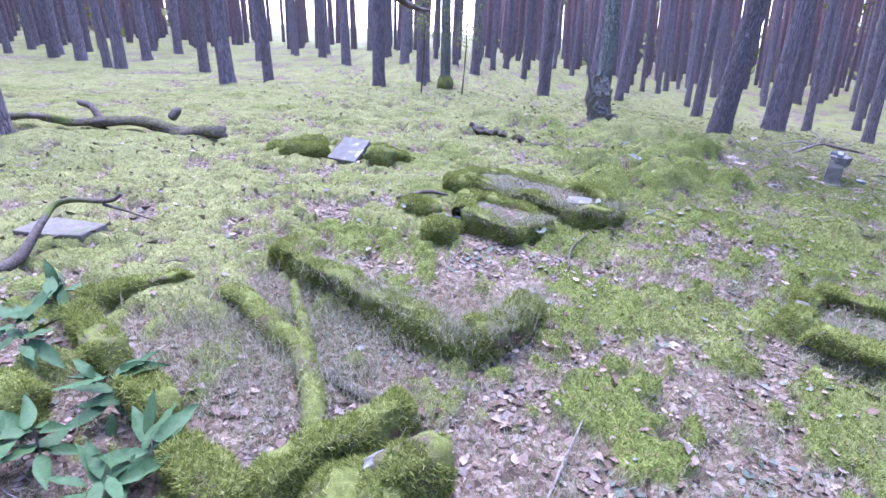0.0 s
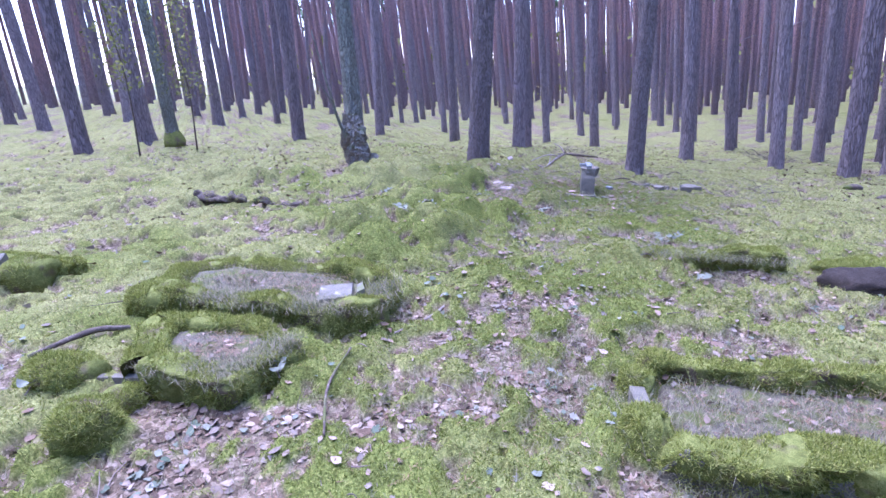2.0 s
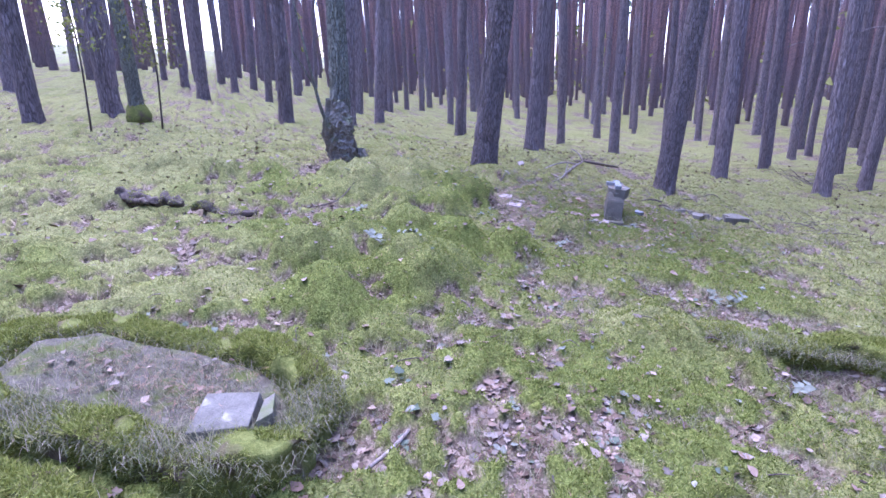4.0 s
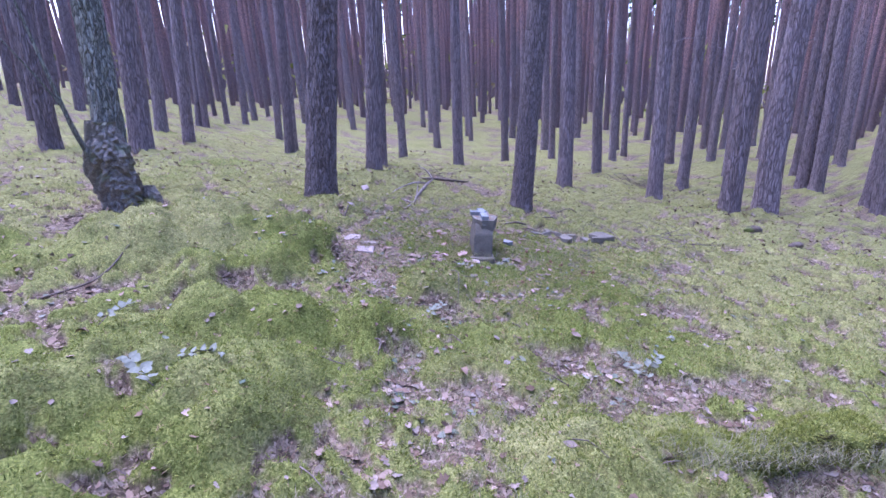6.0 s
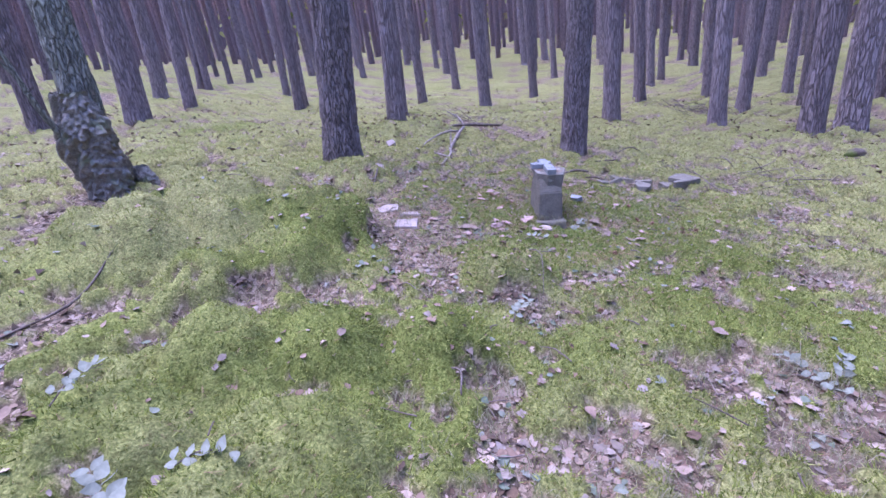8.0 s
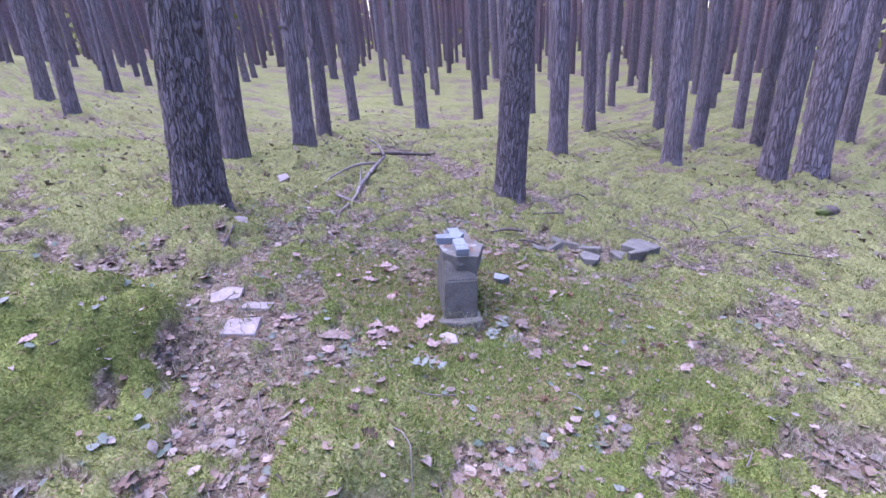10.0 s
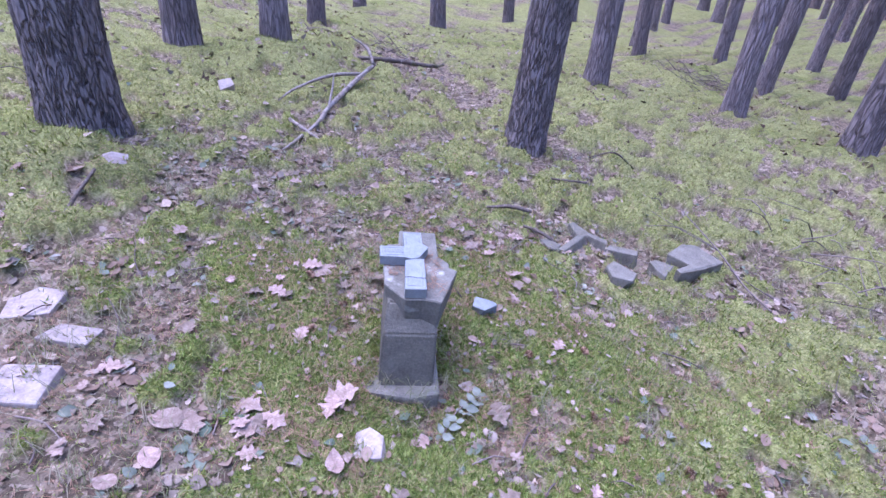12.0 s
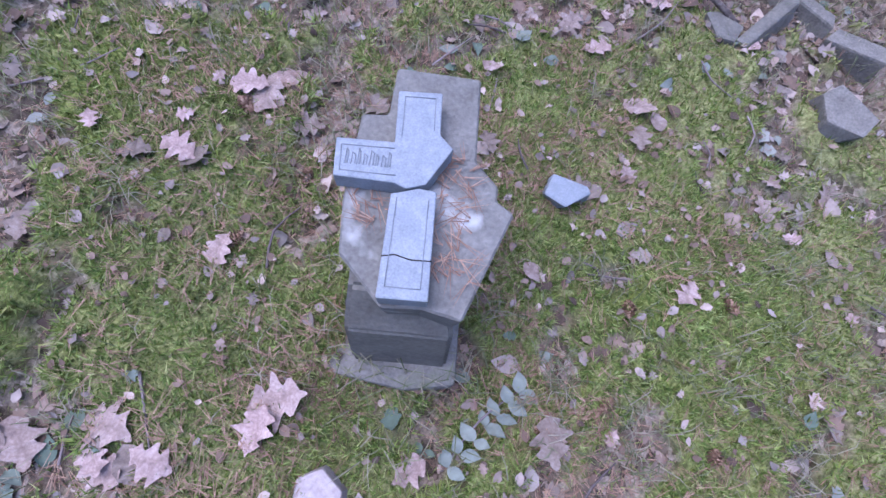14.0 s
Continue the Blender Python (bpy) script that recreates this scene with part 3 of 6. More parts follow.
def crown_mesh(name, tall, seed):
    """Limbs near the top with many small clumps of needles, uneven and open."""
    g = np.random.default_rng(seed)
    vs, fs, n = [], [], 0
    for _ in range(10):
        z = tall * (0.68 + 0.32 * g.random() ** 0.8)
        reach = 1.7 * (1.08 - (z / tall - 0.68) / 0.36) * (0.6 + 0.6 * g.random())
        a = g.random() * 6.283
        for q in range(6):
            f = 0.35 + 0.65 * g.random()
            c = np.array([math.cos(a) * reach * f, math.sin(a) * reach * f, z + 0.25 * f]) + g.normal(0, 0.18, 3)
            for _ in range(4):
                d = g.normal(0, 1, (3, 3))
                d /= np.linalg.norm(d, axis=1)[:, None]
                vs.append(c + d * 0.24 * (0.6 + 0.8 * g.random()))
                fs.append([n, n + 1, n + 2])
                n += 3
    return mesh_of(name, np.vstack(vs), fs, CROWN, smooth=False)


def stub_mesh(name, seed):
    g = np.random.default_rng(seed)
    pcs = []
    a, z = g.random() * 6.283, 2.2 + 3.5 * g.random()
    d = np.array([math.cos(a), math.sin(a), 0.15])
    pcs.append(tube([d * 0.08 + (0, 0, z), d * 0.35 + (0, 0, z + 0.05), d * (0.5 + 0.4 * g.random()) + (0, 0, z - 0.05)], [0.018, 0.012, 0.005], 5, per=2))
    v, f = joined(pcs)
    return clean(name, v, f, BARK)


TALL = 19.0
TRUNKS = [trunk_mesh("trunk", TALL, 0.20, 14, 20, s, lean=(s - 3) * 0.7) for s in range(6)]
CROWNS = [crown_mesh("crown", TALL, s) for s in range(5)]
STUBS = [stub_mesh("dead_branch", s) for s in range(5)]


def pine(x, y, r, i, near=None):
    t = thing("pine_tree", x, y, gz(x, y) - 0.02, "tall straight pine with grey-brown plated bark on mossy ground", "tree", "pines of the wood", turn=(i * 77) % 360 - 37)
    if x > 9:
        t.matrix_world = Matrix.Translation(t.matrix_world.translation) @ Matrix.Rotation(radians(5.5) * min(1, (x - 9) / 2.5), 4, (-0.6, -0.8, 0)) @ pose(0, 0, 0, 0, 0, i * 77)
    tr = part("trunk", near or TRUNKS[i % 6], t)
    cr = part("crown", CROWNS[i % 5], t, "sparse dark green needle crown")
    if not near:
        tr.scale = (r / 0.20, r / 0.20, 1)
        cr.scale = (1, 1, 1)
        if i % 2:
            part("dead_branch", STUBS[i % 5], t)
    return t


# pines that stand near the walk: x, y, trunk radius
NEAR_PINES = [
    (7.65, 12.4, 0.15), (11.39, 10.6, 0.16), (12.66, 9.17, 0.15), (12.76, 7.7, 0.19), (13.83, 7.38, 0.23), (14.9, 9.58, 0.14),
    (11.51, 14.1, 0.14), (9.43, 14.71, 0.14), (11.15, 16.09, 0.12), (15.14, 19.2, 0.14), (14.47, 15.09, 0.12), (17.27, 15.35, 0.12),
    (15.17, 12.19, 0.13), (16.32, 8.82, 0.14), (19.09, 8.04, 0.19), (18.8, 7.65, 0.17), (17.9, 6.31, 0.2), (16.47, 5.86, 0.22),
    (8.77, 18.34, 0.17), (6.08, 18.66, 0.15), (4.49, 16.16, 0.22), (3.04, 16.55, 0.18), (6.06, 21.24, 0.18), (8.6, 25.46, 0.13),
    (10.88, 27.43, 0.13), (15.57, 26.0, 0.14), (19.02, 21.33, 0.1), (21.23, 14.79, 0.12), (22.67, 16.02, 0.14), (27.81, 13.52, 0.16),
    (6.76, 12.66, 0.17), (16.28, 10.97, 0.12), (18.45, 9.84, 0.13),
]
LEFT_PINES = [
    (-1.95, 15.7, 0.18), (-0.7, 16.5, 0.20), (-2.0, 25.3, 0.22), (-4.3, 23.2, 0.2), (0.4, 26.1, 0.16), (1.1, 21.0, 0.18), (2.2, 25.9, 0.14),
    (3.1, 21.6, 0.12), (-5.7, 14.1, 0.20), (-5.0, 15.2, 0.14), (-8.0, 17.9, 0.17), (-7.9, 22.9, 0.16), (-6.1, 26.6, 0.18), (-10.4, 17.3, 0.18),
    (-11.2, 17.9, 0.14), (-13.0, 19.3, 0.19), (-14.5, 20.0, 0.18), (-12.1, 21.9, 0.18), (-13.0, 26.3, 0.2), (-5.6, 6.45, 0.27), (8.4, 25.7, 0.12),
    (9.8, 21.5, 0.12), (8.4, 17.7, 0.13), (25.4, 11.1, 0.18), (26.2, 8.7, 0.19), (27.1, 14.1, 0.15), (14.4, 11.7, 0.12), (10.2, 27.8, 0.12),
]
pine(5.47, 10.45, 0.215, 0, trunk_mesh("trunk", TALL, 0.205, 96, 260, 31, lean=1.5, plates=0.09, mat=BARK_NEAR))
pine(8.44, 9.33, 0.17, 3, trunk_mesh("trunk", TALL, 0.165, 80, 220, 32, lean=-0.3, plates=0.09, mat=BARK_NEAR))
placed = [(5.47, 10.45), (8.44, 9.33), (3.15, 10.77), (0.0, 14.9)]
for i, (x, y, r) in enumerate(NEAR_PINES + LEFT_PINES):
    pine(x, y, r, i + 1)
    placed.append((x, y))


def scatter_wood(r_in, r_out, gap, seed, cap):
    """Places for further trees round the clearing, kept apart from each other."""
    g = np.random.default_rng(seed)
    got, tries = [], 0
    cells = {}
    for p in placed:
        cells.setdefault((int(p[0] // 3), int(p[1] // 3)), []).append(p)
    while len(got) < cap and tries < cap * 30:
        tries += 1
        a, d = g.random() * 6.283, math.sqrt(r_in ** 2 + (r_out ** 2 - r_in ** 2) * g.random())
        x, y = 3 + d * math.cos(a), 7 + d * math.sin(a)
        if -15 < x < 19 and y < 27 and y > 4 and not (x < -6 and y < 13):
            continue
        if y > 50 and -0.42 < (x - 2) / (y - 5) < 0.04:
            continue
        key = (int(x // 3), int(y // 3))
        near = [q for u in (-1, 0, 1) for v in (-1, 0, 1) for q in cells.get((key[0] + u, key[1] + v), ())]
        if all((q[0] - x) ** 2 + (q[1] - y) ** 2 > gap * gap for q in near):
            got.append((x, y))
            cells.setdefault(key, []).append((x, y))
    placed.extend(got)
    return got


for i, (x, y) in enumerate(scatter_wood(12, 32, 1.9, 5, 260)):
    pine(x, y, 0.11 + 0.09 * R.random(), i)


def far_wood():
    g = np.random.default_rng(3)
    pcs, crowns, n = [], [], 0
    ang = np.linspace(0, 2 * np.pi, 7, endpoint=False)
    for x, y in scatter_wood(31, 118, 1.55, 6, 6600):
        r, tall, z = 0.13 + 0.12 * g.random(), 17 + 4 * g.random(), gz(x, y) - 0.3
        lean = g.normal(0, 0.25, 2) + (np.array([-1.3, 1.0]) if x > 9 else 0)
        ring = [np.stack([x + lean[0] * f + r * (1 - 0.7 * f) * np.cos(ang), y + lean[1] * f + r * (1 - 0.7 * f) * np.sin(ang), np.full(7, z + f * tall)], -1) for f in (0, 0.3, 1)]
        s = np.arange(7)
        f4 = [np.stack([q * 7 + s, q * 7 + (s + 1) % 7, (q + 1) * 7 + (s + 1) % 7, (q + 1) * 7 + s], -1) for q in (0, 1)]
        pcs.append((np.vstack(ring), np.vstack(f4)))
        for _ in range(6):
            c = np.array([x, y, z + tall * (0.68 + 0.32 * g.random())]) + g.normal(0, 1, 3) * (0.9, 0.9, 0.3)
            crowns.append(c + g.normal(0, 0.45, (3, 3)))
    v, f = joined(pcs)
    wood = tagged(new("far_wood", mesh_of("far_wood", v, f, BARK_HAZY)), "dense far pine trunks with distance haze in their paler bark", "woods", kind="stuff")
    a, d = g.random(2600) * 6.283, g.uniform(48, 110, 2600)
    low = np.column_stack([3 + d * np.cos(a), 7 + d * np.sin(a), -1 + 7 * g.random(2600) ** 1.5])
    low = low[~((low[:, 1] > 40) & ((low[:, 0] - 2) / (low[:, 1] - 5) > -0.42) & ((low[:, 0] - 2) / (low[:, 1] - 5) < 0.04))]
    low = (low[:, None, None] + g.normal(0, 0.7, (len(low), 5, 1, 3)) + g.normal(0, 0.30, (len(low), 5, 3, 3))).reshape(-1, 3)
    part("undergrowth", mesh_of("undergrowth", low, np.arange(len(low)).reshape(-1, 3), MOSS_PALE, False), wood, "pale green young growth between the far trunks")
    part("far_crowns", mesh_of("far_crowns", np.vstack(crowns), np.arange(len(crowns) * 3).reshape(-1, 3), CROWN, False), wood)


far_wood()


# ---- moss, stone and wood as things ----
def blades(p, n, length, width, stray, g):
    """One thin triangle for each place p, along the normal n."""
    k = len(p)
    d = n + g.normal(0, stray, (k, 3))
    d /= np.linalg.norm(d, axis=1)[:, None] + 1e-9
    side = np.cross(d, g.normal(0, 1, (k, 3)))
    side /= np.linalg.norm(side, axis=1)[:, None] + 1e-9
    ln = (length * (0.5 + g.random(k)))[:, None]
    w = (width * (0.6 + 0.8 * g.random(k)))[:, None]
    v = np.stack([p - side * w, p + side * w, p + d * ln], 1).reshape(-1, 3)
    return v, np.arange(3 * k).reshape(-1, 3)


def fuzz(name, verts, faces, density, parent, length=0.016, width=0.0022, stray=0.7, mat=None, seed=1, low=-0.3):
    """Moss that grows on the upper sides of a mesh of quads."""
    g = np.random.default_rng(seed)
    f = np.asarray(faces)
    tri = np.vstack([f[:, [0, 1, 2]], f[:, [0, 2, 3]]]) if f.shape[1] == 4 else f
    a, b, c = verts[tri[:, 0]], verts[tri[:, 1]], verts[tri[:, 2]]
    nn = np.cross(b - a, c - a)
    area = np.linalg.norm(nn, axis=1) / 2
    nn = nn / (2 * area[:, None] + 1e-12)
    mid = verts.mean(0)
    if ((((a + b + c) / 3 - mid) * nn).sum(1) * area).sum() < 0:
        nn = -nn
    m = (a + b + c) / 3
    patch = vnoise(m[:, 0] * 7 + m[:, 2] * 3, m[:, 1] * 7 - m[:, 2] * 4, seed + 70)
    area = np.where(nn[:, 2] > low, area, 0) * np.clip((patch - 0.25) * 5, 0.35, 1) * np.where(nn[:, 2] > 0.35, 1, 0.6)
    k = int(area.sum() * density)
    pick = g.choice(len(tri), k, p=area / area.sum())
    u, w = g.random(k), g.random(k)
    u, w = np.where(u + w > 1, 1 - u, u), np.where(u + w > 1, 1 - w, w)
    p = a[pick] + u[:, None] * (b - a)[pick] + w[:, None] * (c - a)[pick]
    keep = vnoise(p[:, 0] * 8 + seed, p[:, 1] * 8 + p[:, 2] * 6, seed) > 0.28
    up = nn[pick][keep] + (0, 0, 0.25)
    up /= np.linalg.norm(up, axis=1)[:, None]
    v, t = blades(p[keep], up, length, width, stray, g)
    ob = part(name, mesh_of(name, v, t, mat or MOSS_BLADE, False), parent)
    return tagged(ob, kind="stuff")


def sweep(points, width, tall, seed, sink=0.06, segs=22, step=0.024, lumps=0.75, closed=False):
    """A kerb of rounded cross-section along points on the ground, uneven and worn; verts and quads in world place."""
    pts = np.asarray(points, float)
    if closed:
        pts = np.vstack([pts, pts[:1]])
    seg = np.linalg.norm(np.diff(pts, axis=0), axis=1)
    s = np.concatenate([[0], np.cumsum(seg)])
    t = np.linspace(0, s[-1], max(4, int(s[-1] / step)))
    x, y = np.interp(t, s, pts[:, 0]), np.interp(t, s, pts[:, 1])
    dx, dy = np.gradient(x), np.gradient(y)
    ln = np.hypot(dx, dy) + 1e-9
    nx, ny = -dy / ln, dx / ln
    ang = np.linspace(0, 2 * np.pi, segs, endpoint=False)
    ca, sa = np.cos(ang), np.sin(ang)
    px, pz = np.sign(ca) * np.abs(ca) ** 0.42, np.sign(sa) * np.abs(sa) ** 0.42
    zz = base_height(x, y)
    end = np.ones_like(t) if closed else np.clip(np.minimum(t, s[-1] - t) / 0.10, 0.02, 1) ** 0.5
    tt, aa = np.meshgrid(t, ang, indexing="ij")
    wob = 1 + lumps * (vnoise(tt * 6 + seed * 3, np.cos(aa) * 1.2 + np.sin(aa) * 0.9 + 20, seed) - 0.5) + 0.5 * lumps * (vnoise(tt * 17 + seed, np.cos(aa) * 2.5 + np.sin(aa) * 2 + 9, seed + 5) - 0.5) + 0.4 * lumps * (vnoise(tt * 33 + seed, np.cos(aa) * 5 + np.sin(aa) * 4 + 19, seed + 6) - 0.5)
    hh = (tall + sink) / 2 * end
    lift = 1 + 0.45 * (vnoise(t * 3.2 + seed * 5, t * 0 + 2, seed + 2) - 0.5)
    off = width / 2 * end[:, None] * wob * px[None]
    z = zz[:, None] - sink + hh[:, None] * lift[:, None] + hh[:, None] * lift[:, None] * pz[None] * (0.6 + 0.4 * wob)
    verts = np.stack([x[:, None] + nx[:, None] * off, y[:, None] + ny[:, None] * off, z], -1)
    n = len(t)
    verts = verts.reshape(-1, 3)
    r, q = np.meshgrid(np.arange(n - 1), np.arange(segs), indexing="ij")
    q2 = (q + 1) % segs
    faces = np.stack([r * segs + q, r * segs + q2, (r + 1) * segs + q2, (r + 1) * segs + q], -1).reshape(-1, 4)
    if not closed:
        caps = []
        for base, flip in ((0, True), ((n - 1) * segs, False)):
            for q in range(1, segs // 2):
                c = [base + q - 1, base + q, base + segs - 1 - q, base + segs - q if q > 1 else base + segs - 1]
                caps.append(c[::-1] if flip else c)
        faces = np.vstack([faces, np.array(caps)])
    return verts, faces


def lump(cx, cy, sx, sy, tall, seed, sink=0.08, turn=0.0, square=0.6):
    """A mossed block or cushion: a rounded box with an uneven skin, in world place."""
    n, m = 28, 16
    u, v = np.meshgrid(np.linspace(0, 2 * np.pi, n, endpoint=False), np.linspace(-np.pi / 2, np.pi / 2, m), indexing="ij")
    cu, su, cv, sv = np.cos(u), np.sin(u), np.cos(v), np.sin(v)

    def p(a):
        return np.sign(a) * np.abs(a) ** square

    wob = 1 + 0.25 * (vnoise(cu * cv * 2.2 + seed * 3 + 9, su * cv * 2.2 + sv * 1.7 + 9, seed) - 0.5) + 0.14 * (vnoise(cu * 6 + 20 + seed, su * 6 + sv * 6 + 20, seed + 1) - 0.5)
    x, y, z = p(cu) * p(cv) * wob * sx / 2, p(su) * p(cv) * wob * sy / 2, p(sv) * (0.5 + 0.5 * wob)
    c, s = math.cos(radians(turn)), math.sin(radians(turn))
    zz = float(base_height(np.array([cx]), np.array([cy]))[0])
    half = (tall + sink) / 2
    verts = np.stack([cx + c * x - s * y, cy + s * x + c * y, zz - sink + half + half * z], -1).reshape(-1, 3)
    i, j = np.meshgrid(np.arange(n), np.arange(m - 1), indexing="ij")
    i2 = (i + 1) % n
    return verts, np.stack([i * m + j, i2 * m + j, i2 * m + j + 1, i * m + j + 1], -1).reshape(-1, 4)


def mossy(name, vf, parent, seed, density=36000, mat=None, label="", length=0.024):
    ob = part(name, mesh_of(name, vf[0], vf[1], mat or MOSS_SKIN), parent, label)
    fuzz("moss", vf[0], vf[1], density, ob, seed=seed, length=length, mat=MOSS_KERB)
    return ob


def long_grass(name, xy, n, length, parent, seed, mat=None, spread=0.05, rise=0.0):
    """Thin drooping blades, each of two triangles, scattered round the places xy."""
    g = np.random.default_rng(seed)
    xy = np.asarray(xy, float)
    at = xy[g.integers(0, len(xy), n)] + g.normal(0, spread, (n, 2))
    z = base_height(at[:, 0], at[:, 1]) + rise
    a = g.random(n) * 6.283
    ln = length * (0.5 + g.random(n))
    d = np.stack([np.cos(a), np.sin(a)], -1)
    w = np.stack([-d[:, 1], d[:, 0], 0 * a], -1) * 0.0019
    p0 = np.column_stack([at, z])
    p1 = p0 + np.column_stack([d * (ln * 0.4)[:, None], ln * 0.55])
    p2 = p0 + np.column_stack([d * (ln * 0.95)[:, None], ln * (0.10 + 0.4 * g.random(n))])
    v = np.stack([p0 - w * 0.7, p0 + w * 0.7, p1 + w * 0.5, p1 - w * 0.5, p2], 1).reshape(-1, 3)
    b = np.arange(n)[:, None] * 5
    f = np.vstack([b + [0, 1, 2], b + [0, 2, 3], b + [3, 2, 4]])
    ob = part(name, mesh_of(name, v, f, mat or GRASS_BLADE, False), parent)
    return tagged(ob, kind="stuff")


def along(points, n):
    pts = np.asarray(points, float)
    s = np.concatenate([[0], np.cumsum(np.linalg.norm(np.diff(pts, axis=0), axis=1))])
    t = np.linspace(0, s[-1], n)
    return np.column_stack([np.interp(t, s, pts[:, 0]), np.interp(t, s, pts[:, 1])])


def bed_mesh(name, outline, rise, mat, seed):
    """A raised bed of soil and litter inside an outline, in world place."""
    o = np.asarray(outline, float)
    c = o.mean(0)
    ring = along(np.vstack([o, o[:1]]), 49)[:-1]
    vs, k, m = [], 48, 9
    for q in range(m):
        p = c + (ring - c) * (q / (m - 1) * 0.999 + 0.001)
        z = base_height(p[:, 0], p[:, 1]) + rise + 0.05 * (vnoise(p[:, 0] * 6, p[:, 1] * 6, seed) - 0.5) - (0.25 if q == m - 1 else 0)
        vs.append(np.column_stack([p, z]))
    q, s = np.meshgrid(np.arange(m - 1), np.arange(k), indexing="ij")
    s2 = (s + 1) % k
    f = np.stack([q * k + s, (q + 1) * k + s, (q + 1) * k + s2, q * k + s2], -1).reshape(-1, 4)
    return mesh_of(name, np.vstack(vs), f, mat)


def prism(outline, z0, z1, bevel=0.006, jag=0.0, seed=0):
    """A broken slab with the given outline, in its own place."""
    g = np.random.default_rng(seed)
    bm = bmesh.new()
    lo = [bm.verts.new((x + g.normal(0, jag), y + g.normal(0, jag), z0)) for x, y in outline]
    hi = [bm.verts.new((x, y, z1 + g.normal(0, jag * 0.5))) for x, y in outline]
    bm.faces.new(lo[::-1])
    bm.faces.new(hi)
    n = len(outline)
    for i in range(n):
        bm.faces.new((lo[i], lo[(i + 1) % n], hi[(i + 1) % n], hi[i]))
    bmesh.ops.recalc_face_normals(bm, faces=bm.faces)
    if bevel:
        bmesh.ops.bevel(bm, geom=bm.edges[:], offset=bevel, segments=2, affect="EDGES", profile=0.6)
    return bm


# ---- the nearest grave, its roots and the plants beside it ----
g0 = thing("grave_border", -1.0, 2.2, 0, "collapsed grave kerb grown over with bright green moss", "grave border", "grave borders")
g0.matrix_world = Matrix()
mossy("side_kerb", sweep([(-2.0, 2.66), (-1.72, 2.40), (-1.42, 2.12)], 0.14, 0.14, 1), g0, 1)
mossy("side_kerb", sweep([(-1.30, 2.04), (-1.10, 1.88), (-0.98, 1.75)], 0.16, 0.15, 2), g0, 2)
mossy("side_kerb", sweep([(-0.95, 1.69), (-0.75, 1.54), (-0.54, 1.36)], 0.15, 0.15, 3), g0, 3)
mossy("end_kerb", sweep([(-0.57, 1.38), (-0.33, 1.74), (-0.10, 1.96), (0.0, 1.98)], 0.14, 0.15, 4), g0, 4)
mossy("end_kerb", sweep([(-2.02, 2.64), (-1.80, 2.92), (-1.55, 3.18)], 0.13, 0.11, 5), g0, 5)
long_grass("dry_grass", [(-1.2 + 0.2 * i, 2.4 - 0.05 * i + 0.3 * (i % 3)) for i in range(5)], 4500, 0.10, g0, 6, spread=0.30)

b0 = thing("hollow_stone", 0, 0, 0, "broken stone block with a hollow top under thick moss", "stone block")
b0.matrix_world = Matrix()
mossy("body", lump(-0.20, 1.50, 0.36, 0.24, 0.15, 8, turn=20), b0, 8)
mossy("rim", lump(-0.02, 1.60, 0.32, 0.17, 0.20, 9, turn=30), b0, 9)
part("hollow", mesh_of("hollow", *lump(-0.13, 1.585, 0.20, 0.08, 0.165, 10, turn=30, square=0.5), STONE), b0, "pale bare stone hollow")
g0b = thing("moss_cushion", 0, 0, 0, "round moss-covered stump beside the green plants", "moss cushion", "moss cushions")
g0b.matrix_world = Matrix()
mossy("body", lump(-1.75, 1.86, 0.34, 0.28, 0.17, 12, square=0.8), g0b, 12)


def limb(name, pts, radii, label, category, mat, seed, moss=0, segs=12, rough=0.14, kids=(), group=""):
    t = thing(name, 0, 0, 0, label, category, group)
    t.matrix_world = Matrix()
    p3 = [(x, y, gz(x, y) + z) for x, y, z in pts]
    v, f = tube(p3, radii, segs, rough, seed, per=6)
    ob = part("stem", clean("stem", v, f, mat), t)
    if moss:
        fuzz("moss", v, f[f[:, 2] != f[:, 3]], moss, ob, seed=seed, length=0.016, mat=MOSS_KERB)
    for i, (q, rr) in enumerate(kids):
        v, f = tube([(x, y, gz(x, y) + z) for x, y, z in q], rr, 7, rough, seed + i + 1, per=4)
        part("side_branch", clean("side_branch", v, f, mat), t)
    return t


limb("mossy_root", [(-1.28, 2.98, 0.02), (-1.08, 2.80, 0.06), (-0.86, 2.58, 0.07), (-0.66, 2.43, 0.06), (-0.57, 2.22, 0.05), (-0.49, 2.03, 0.05), (-0.45, 1.82, 0.0)],
     [0.05, 0.06, 0.065, 0.065, 0.06, 0.058, 0.05], "mossy fallen branch lying across the grave", "branch", MOSS_SKIN, 14, 16000, group="mossy branches")
limb("mossy_root", [(-0.90, 3.18, 0.02), (-0.83, 2.96, 0.05), (-0.73, 2.72, 0.06), (-0.64, 2.50, 0.05)], [0.025, 0.032, 0.036, 0.04],
     "mossy fallen branch lying across the grave", "branch", MOSS_SKIN, 15, 16000, group="mossy branches")
limb("mossy_root", [(-0.60, 2.36, 0.0), (-0.42, 2.22, 0.04), (-0.25, 2.10, 0.02)], [0.03, 0.03, 0.02], "thin bare branch half sunk into dry grass", "branch", WOOD, 16)

